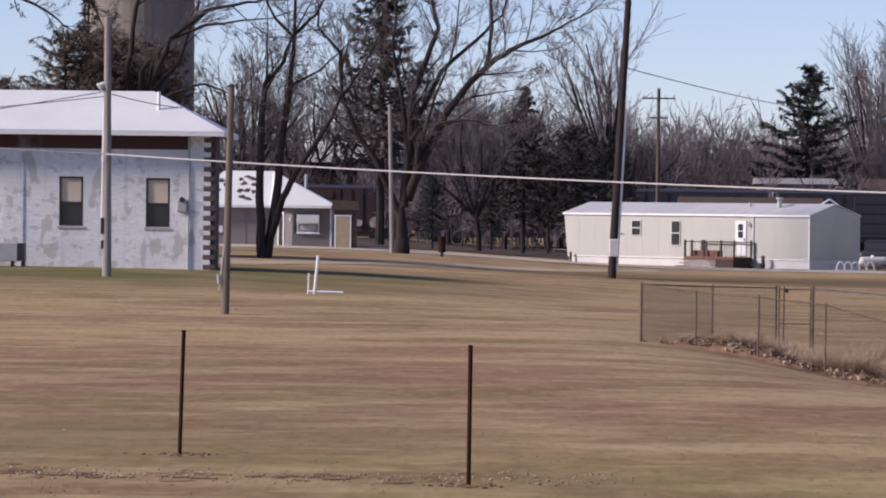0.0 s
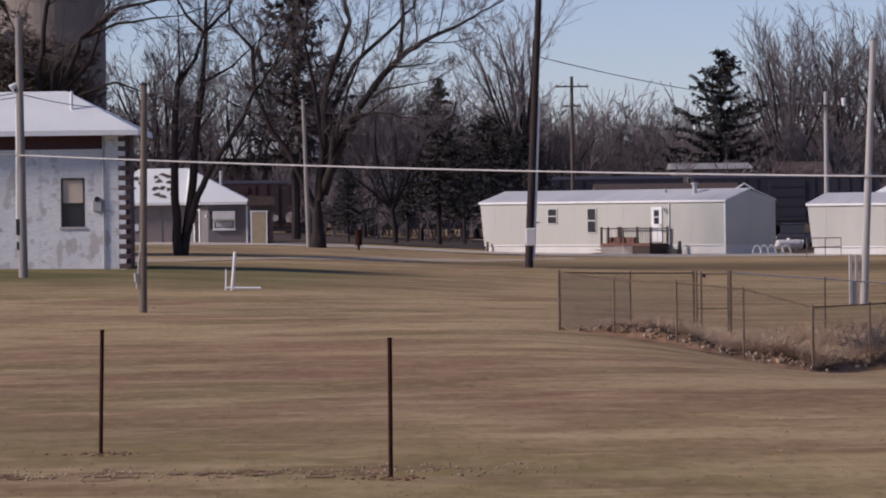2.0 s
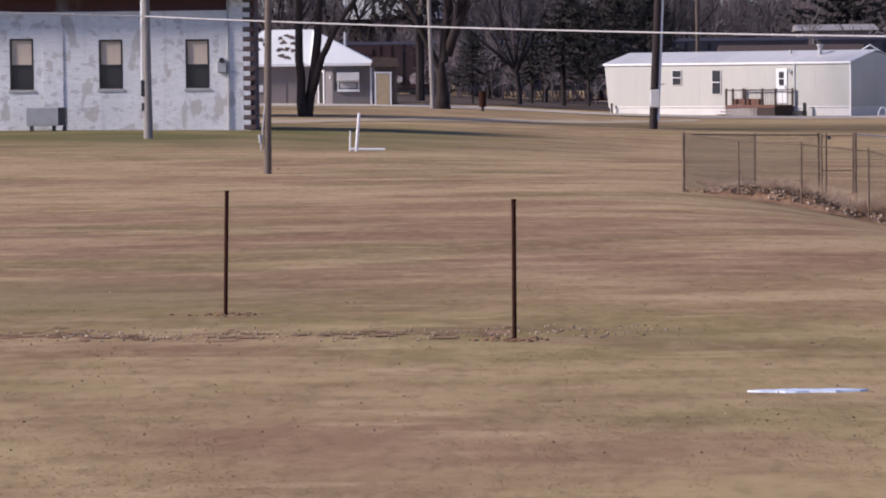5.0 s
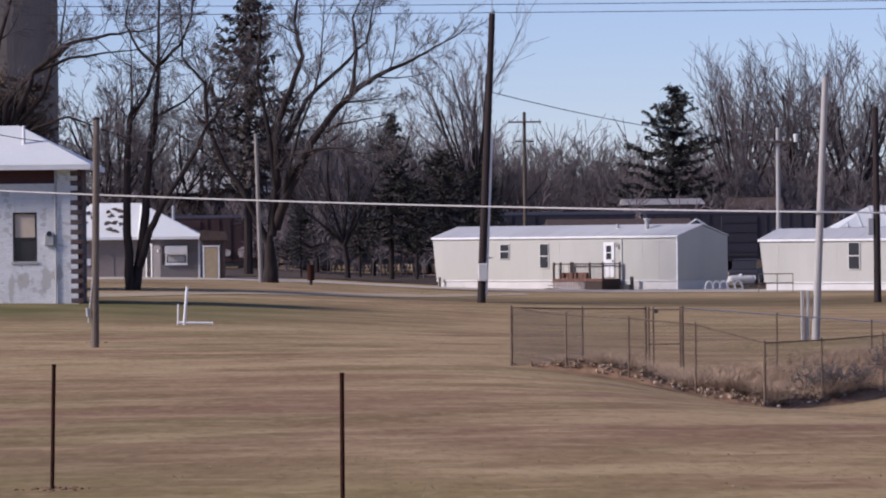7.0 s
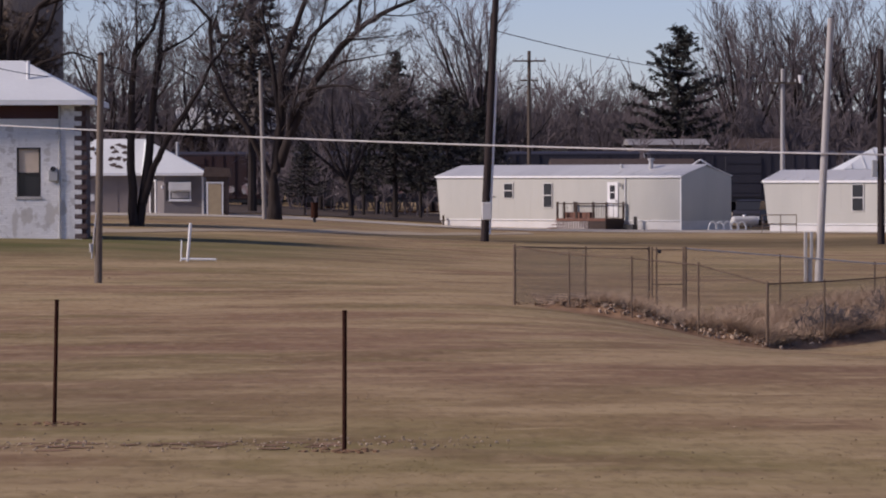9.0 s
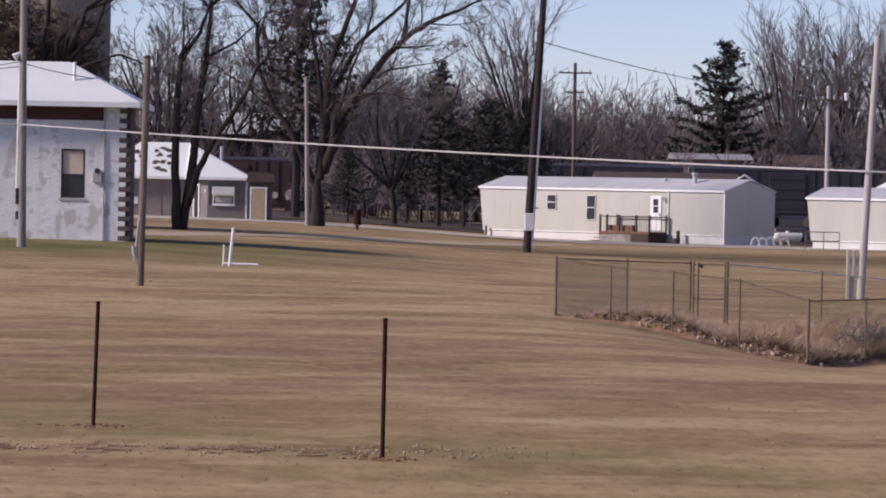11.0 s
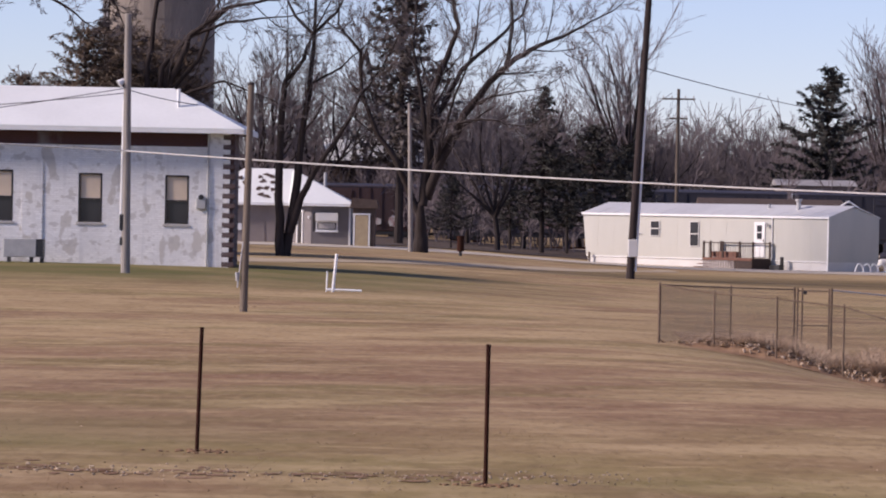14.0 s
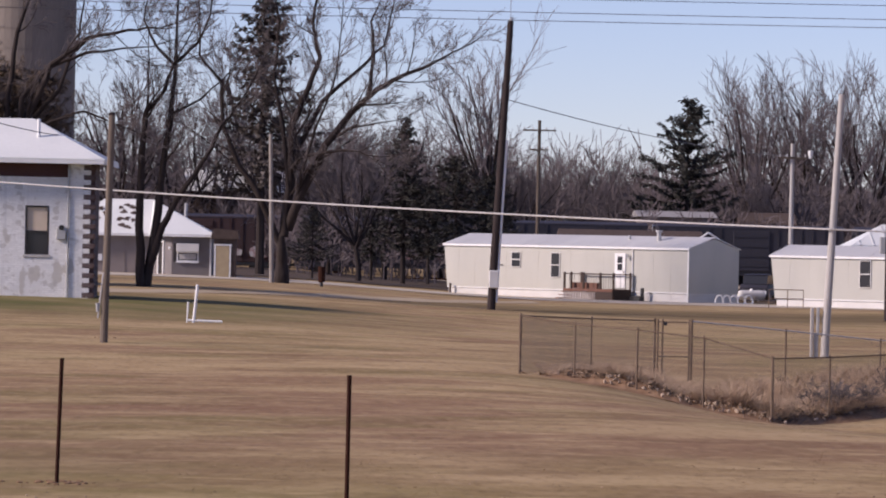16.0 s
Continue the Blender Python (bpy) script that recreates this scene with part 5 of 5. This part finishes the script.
def plot_fence():
    f = thing("chain_link_fence", pose(0, 0, 0), "rusty grey chain-link fence round an overgrown plot", "fence")
    near = [(3.94, 77, 1.09), (4.98, 76.3, 0.95), (6.13, 75.3, 0.89), (7.37, 74.7, 0.77), (8.62, 74, 0.42), (9.98, 76, 0.41), (11.49, 78, 0.44), (13.2, 80.2, 0.46), (15.2, 83, 0.5), (17.4, 86, 0.5)]
    far_run = [(3.94, 77, 1.09), (5.70, 82, 0.97), (7.21, 84, 0.92), (8.01, 84, 0.92), (10.3, 86, 0.72), (12.7, 88, 0.50), (15.5, 90, 0.42), (18.5, 92, 0.40)]
    for line, first in ((near, 0), (far_run, 1)):
        for i, (x, y, z) in enumerate(line):
            if i < first:
                continue
            r = 0.027 if (x, y) in ((3.94, 77), (8.62, 74), (7.21, 84), (8.01, 84)) else 0.02
            p = part("post", rod(B(), (x, y, gz(x, y) - 0.2), (x, y, z), r, n=8), ZINC, f)
            part("cap", rod(B(), (x, y, z), (x, y, z + 0.03), r * 1.3, r * 0.7, n=8), ZINC, p)
        for (x0, y0, z0), (x1, y1, z1) in zip(line, line[1:]):
            if (x0, y0) == (7.21, 84):
                continue
            part("top_rail", rod(B(), (x0, y0, z0 - 0.02), (x1, y1, z1 - 0.02), 0.015, n=7), CABLE if first and x0 > 8 else ZINC, f)
            link_span(f, (x0, y0, 0), (x1, y1, 0), z0 - 0.03, z1 - 0.03)
    g = thing("gate", pose(7.21, 83.92, 0), "dull steel pipe gate in the chain-link fence", "gate")
    lo = gz(7.6, 84)
    for x in (0.06, 0.16, 0.74):
        part("upright", rod(B(), (x, 0, lo + 0.05), (x, 0, 0.94), 0.02, n=8), ZINC, g)
    for z in (0.88, lo + (0.92 - lo) * 0.42):
        part("rail", rod(B(), (0.06, 0, z), (0.74, 0, z), 0.014, n=7), ZINC, g)
    part("latch", rod(B(), (0.22, -0.06, 0.84), (0.22, 0.04, 0.84), 0.04, n=8), BLACK_BOX, g)


plot_fence()


def tri_blades(name, spots, label, material, category, lean=0.35):
    """Many single blades: (x, y, z, height, width)."""
    rng = np.random.RandomState(4)
    s = np.array(spots)
    n = len(s)
    a = rng.rand(n) * 2 * math.pi
    v = np.empty((n, 3, 3))
    half = np.stack([np.cos(a) * s[:, 4] / 2, np.sin(a) * s[:, 4] / 2, np.zeros(n)], 1)
    v[:, 0], v[:, 1] = s[:, :3] - half, s[:, :3] + half
    tip = np.stack([rng.randn(n) * lean * s[:, 3], rng.randn(n) * lean * s[:, 3], s[:, 3]], 1)
    v[:, 2] = s[:, :3] + tip
    me = bpy.data.meshes.new(name)
    me.vertices.add(3 * n)
    me.vertices.foreach_set("co", v.ravel())
    me.loops.add(3 * n)
    me.loops.foreach_set("vertex_index", np.arange(3 * n))
    me.polygons.add(n)
    me.polygons.foreach_set("loop_start", np.arange(0, 3 * n, 3))
    me.update()
    me.validate()
    me.materials.append(material)
    return tagged(new(name, me), label, category, kind="stuff")


def near_z(x, y):
    return gz(x, y) + 0.012 * noise.noise((x * 0.9, y * 0.9, 0))


def plants():
    rng = random.Random(9)
    spots = []
    while len(spots) < 110000:
        y = 20 + 70 * rng.random() ** 1.6
        x = rng.uniform(-0.17, 0.19) * y
        d = noise.noise((x * 0.7, y * 0.25, 3)) + 0.6 * noise.noise((x * 3, y * 1.2, 7))
        if d < rng.uniform(-0.9, 0.5):
            continue
        k = 0.8 + 0.5 * d
        spots.append((x, y, near_z(x, y) + 0.001, rng.uniform(0.003, 0.009) * k, rng.uniform(0.006, 0.014)))
    tri_blades("grass", spots, "short dry winter grass on the lawn", LAWN, "grass", 4.0)
    spots = []
    while len(spots) < 62000:
        x = rng.uniform(4.6, 17.5)
        edge = 76.6 - 0.55 * (x - 4.6) if x < 8.6 else 74.2 + 1.36 * (x - 8.6)
        depth = rng.random() ** 1.4 * (8 if x < 8.6 else 10)
        y = edge + depth + (0.15 if x < 8.6 else 0.1)
        d = noise.noise((x * 0.8, y * 0.5, 11)) + 0.5 * noise.noise((x * 2.5, y * 1.5, 1))
        if d < rng.uniform(-0.7, 0.35):
            continue
        h = rng.uniform(0.08, 0.42) * (0.75 + 0.6 * max(0, d)) * smooth(4.2, 6.5, x)
        spots.append((x, y, gz(x, y) + bank(x, y) - 0.02, max(0.08, h), rng.uniform(0.008, 0.02)))
    tri_blades("weeds", spots, "tangled straw-coloured dead weeds inside the fence", STRAW, "weeds", 1.1)
    spots = []
    for _ in range(1900):
        k = rng.random()
        x = 4.6 + 5.5 * k + rng.gauss(0, 0.35)
        y = 76.5 - 0.55 * (min(x, 8.6) - 4.6) + max(0, x - 8.6) * 1.3 + abs(rng.gauss(0, 0.7)) - 0.1
        spots.append((x, y, gz(x, y) + bank(x, y) + 0.01, rng.uniform(0.02, 0.06), rng.uniform(0.05, 0.12)))
    for _ in range(500):
        y = rng.uniform(24, 45)
        x = rng.uniform(-0.16, 0.17) * y
        spots.append((x, y, near_z(x, y) + 0.006, 0.012, rng.uniform(0.012, 0.035)))
    tri_blades("leaf_litter", spots, "scattered dead leaves on the lawn and bank", LEAF, "leaves", 1.2)


def bank(x, y):
    """The low bank of spoil along the near side of the plot."""
    edge = 76.7 - 0.55 * (x - 4.6) if x < 8.6 else 74.5 + 1.36 * (x - 8.6)
    t = (y - edge) / 0.9
    if t < -1.2 or t > 4 or x < 4.0 or x > 18:
        return 0.0
    ridge = math.exp(-(t - 0.3) ** 2) if t < 0.3 else math.exp(-((t - 0.3) / 2) ** 2)
    return ridge * smooth(4.0, 5.6, x) * (1 - smooth(15, 18, x)) * (0.20 + 0.16 * noise.noise((x * 1.3, y * 0.8, 2)) + 0.06 * noise.noise((x * 5, y * 4, 2)))


def spoil_bank():
    verts, faces = [], []
    xs, k = np.arange(4.0, 18.0, 0.12), 26
    for i, x in enumerate(xs):
        edge = 76.7 - 0.55 * (x - 4.6) if x < 8.6 else 74.5 + 1.36 * (x - 8.6)
        for j in range(k):
            y = edge - 0.95 + 4.2 * j / (k - 1)
            verts.append((x, y, gz(x, y) + 1.1 * bank(x, y) - 0.035))
        if i:
            o = (i - 1) * k
            faces += [(o + j, o + k + j, o + k + j + 1, o + j + 1) for j in range(k - 1)]
    tagged(part("bank", (verts, [], faces), SOIL), "low bank of brown spoil along the fence", "bank", kind="structure")
    rng = random.Random(3)
    st = B()
    for i in range(120):
        x = rng.uniform(5.4, 9.0) if i < 95 else rng.uniform(9, 15)
        edge = 76.6 - 0.55 * (x - 4.6) if x < 8.6 else 74.4 + 1.36 * (x - 8.6)
        y = edge - 0.25 + rng.gauss(0, 0.22)
        s = rng.uniform(0.018, 0.048)
        m = pose(x, y, gz(x, y) + bank(x, y) + s * 0.2, rng.random() * 90, rng.random() * 90, rng.random() * 90) @ Matrix.Diagonal((s * 1.3, s, s * 0.7, 1))
        bmesh.ops.create_icosphere(st, subdivisions=1, radius=1, matrix=m)
    for v in st.verts:
        v.co += Vector((rng.gauss(0, 0.006), rng.gauss(0, 0.006), rng.gauss(0, 0.005)))
    tagged(part("rubble", st, STONE), "pale broken stones at the foot of the bank", "stones", kind="stuff")


spoil_bank()
plants()


def dark_bush(x, y, seed, h):
    rng = random.Random(seed)
    a, c = Wood(), Wood()
    for i in range(12):
        grow(a, c, rng, Vector((rng.gauss(0, 0.25), rng.gauss(0, 0.2), 0)), Vector((rng.gauss(0, 0.7), rng.gauss(0, 0.6), 0.8)).normalized(), h * rng.uniform(0.6, 1.1), 0.012, 2, 0.02, 6, 0.3, 0.0045)
    t = thing("bush", pose(x, y, gz(x, y) + bank(x, y) - 0.02), "low dark tangled bush inside the fence", "bush", "tangled bushes")
    part("tangle", ([tuple(q) for q in a.v + c.v], [], a.f + [tuple(i + len(a.v) for i in q) for q in c.f]), TWIG, t)
    return t


b0 = dark_bush(10.0, 76.9, 1, 0.62)
for x, y, k in ((10.7, 77.5, 0.9), (11.9, 79.2, 1.1), (12.6, 80.0, 1.0)):
    c = copy_thing(b0, pose(x, y, gz(x, y) + bank(x, y) - 0.02, 0, 0, x * 100))
    c.scale = (k, k, k)


# ---- small things on the lawn ----
def bare_strip():
    """A worn strip: thin patches of bare soil with scattered pebbles and leaf crumbs."""
    rng = random.Random(8)
    verts, faces = [], []
    for i in range(110):
        x = rng.uniform(-6.5, 0.7)
        y = 35.3 + 0.12 * math.sin(x * 1.3) + rng.gauss(0, 0.38)
        w, d, o = rng.uniform(0.04, 0.18), rng.uniform(0.04, 0.16), len(verts)
        for j in range(9):
            a = 2 * math.pi * j / 9
            q = (x + w * math.cos(a) * rng.uniform(0.6, 1.2), y + d * math.sin(a) * rng.uniform(0.6, 1.2))
            verts.append((*q, near_z(*q) + 0.004 + 0.00003 * i))
        faces.append(tuple(range(o, o + 9)))
    tagged(part("bare_soil", (verts, [], faces), SOIL), "thin patches of bare reddish soil in the lawn", "soil", kind="stuff")
    st = B()
    for i in range(420):
        x = rng.uniform(-6.5, 1.8)
        y = 35.3 + 0.12 * math.sin(x * 1.3) + rng.gauss(0, 0.42)
        s = rng.uniform(0.006, 0.017)
        bmesh.ops.create_icosphere(st, subdivisions=1, radius=1, matrix=pose(x, y, near_z(x, y) + 0.006, rng.random() * 90, 0, rng.random() * 90) @ Matrix.Diagonal((s * 1.3, s, s * 0.7, 1)))
    tagged(part("pebbles", st, PEBBLE), "scattered pale pebbles along the bare strip", "pebbles", kind="stuff")
    for x, y in ((-2.585, 38.4), (0.25, 34.4), (-5.14, 92)):
        sp = B()
        for i in range(34 if y < 50 else 10):
            s = rng.uniform(0.012, 0.035)
            bmesh.ops.create_icosphere(sp, subdivisions=1, radius=1, matrix=pose(x + rng.gauss(0.03, 0.17), y + rng.gauss(0, 0.16), near_z(x, y) + 0.006, 0, 0, rng.random() * 90) @ Matrix.Diagonal((s * 1.5, s, s * 0.5, 1)))
        tagged(part("soil_clods", sp, SOIL), "dark clods of soil round the foot of a post", "soil", kind="stuff")


bare_strip()
ice = B()
ring = [(0.43 * math.cos(2 * math.pi * i / 28) * (1 + 0.10 * math.sin(i * 2.3)), 0.11 * math.sin(2 * math.pi * i / 28) * (1 + 0.2 * math.sin(i * 1.7))) for i in range(28)]
solid(ice, [(x, y, -0.01) for x, y in ring] + [(x * 0.96, y * 0.94, 0.006) for x, y in ring], [tuple(range(28)), tuple(range(28, 56))] + [(i, (i + 1) % 28, 28 + (i + 1) % 28, 28 + i) for i in range(28)])
ob = part("ice_patch", ice, ICE)
ob.matrix_basis = pose(2.37, 28.6, near_z(2.37, 28.6) + 0.008)
tagged(ob, "thin pale patch of ice lying on the lawn", "ice")

pv = thing("white_pipe", pose(-3.53, 107, gz(-3.53, 107)), "bent white plastic pipe sticking out of the lawn", "pipe")
part("upright", rod(B(), (0, 0, -0.05), (0.10, 0, 1.06), 0.042, n=12), WHITE, pv)
part("side_pipe", rod(B(), (-0.17, 0, -0.05), (-0.15, 0, 0.58), 0.022, n=8), WHITE, pv)
part("ground_pipe", rod(B(), (-0.17, 0, 0.07), (0.80, -0.02, 0.05), 0.035, n=8), WHITE, pv)

# ---- by the homes ----
tk = thing("gas_tank", pose(25.65, 232, gz(25, 232)) @ Matrix.Diagonal((0.8, 0.8, 0.8, 1)), "white propane tank on legs between the homes", "tank")
tank = B()
rod(tank, (-0.75, -0.2, 0.5), (0.75, 0.2, 0.5), 0.36, n=18)
for end in (-1, 1):
    bmesh.ops.create_uvsphere(tank, u_segments=16, v_segments=8, radius=0.36, matrix=Matrix.Translation((0.75 * end, 0.2 * end, 0.5)))
part("shell", tank, SKIRT, tk)
part("dome", rod(B(), (0, 0, 0.84), (0, 0, 0.98), 0.14, 0.1, n=12), WHITE, tk)
for x in (-0.5, 0.5):
    piece("leg", GREY_BOX, tk, x - 0.06, -0.25, -0.05, x + 0.06, 0.25, 0.2)
hoop = None
for i in range(5):
    m = pose(22.75 + i * 0.43, 222.2 + i * 0.1, gz(23, 222))
    if hoop is None:
        hoop = thing("garden_arch", m, "small white plastic arch on the gravel", "garden arch", "row of white arches")
        bm = B()
        for k in range(10):
            a, c = math.pi * k / 10, math.pi * (k + 1) / 10
            rod(bm, (0.24 * math.cos(a), 0, 0.46 * math.sin(a)), (0.24 * math.cos(c), 0, 0.46 * math.sin(c)), 0.05, n=6)
        part("arch", bm, WHITE, hoop)
        piece("foot", WHITE, hoop, -0.3, -0.1, -0.02, 0.3, 0.1, 0.03)
    else:
        copy_thing(hoop, m)


def car():
    c = thing("car", pose(27.0, 240, gz(27, 240), 0, 0, 75), "dark parked car half hidden between the homes", "car")
    part("body", extrude(B(), [(-2.2, 0.35), (-2.25, 0.8), (-2.0, 0.98), (-1.0, 1.02), (1.3, 1.02), (2.1, 0.9), (2.2, 0.6), (2.15, 0.35)], -0.85, 0.85), TRAIN_DARK, c)
    part("cabin", extrude(B(), [(-1.7, 1.02), (-1.35, 1.55), (0.35, 1.58), (1.1, 1.02)], -0.75, 0.75), GLASS, c)
    part("roof", extrude(B(), [(-1.4, 1.56), (-1.2, 1.62), (0.3, 1.64), (0.4, 1.58)], -0.74, 0.74), TRAIN_DARK, c)
    for x in (-1.35, 1.35):
        for y in (-0.86, 0.68):
            w = part("wheel", rod(B(), (x, y, 0.33), (x, y + 0.2, 0.33), 0.33, n=18), BLACK_BOX, c)
            part("rim", rod(B(), (x, y - 0.01, 0.33), (x, y + 0.21, 0.33), 0.2, n=14), GREY_BOX, w)
    for y in (-0.6, 0.6):
        piece("headlight", WHITE, c, 2.12, y - 0.15, 0.68, 2.2, y + 0.15, 0.82)
    piece("bumper", WHITE, c, -2.32, -0.8, 0.4, -2.22, 0.8, 0.62)


car()
st = thing("burn_barrel", pose(-0.06, 212, gz(0, 212)), "dark rusty barrel on a post by the lane", "barrel")
part("drum", rod(B(), (0, 0, 0.25), (0, 0, 1.05), 0.2, n=14), RUST, st)
part("post", rod(B(), (0, 0, -0.1), (0, 0, 0.25), 0.09, n=10), BLACK_BOX, st)
part("rim", rod(B(), (0, 0, 1.05), (0, 0, 1.1), 0.22, n=14), RUST, st)
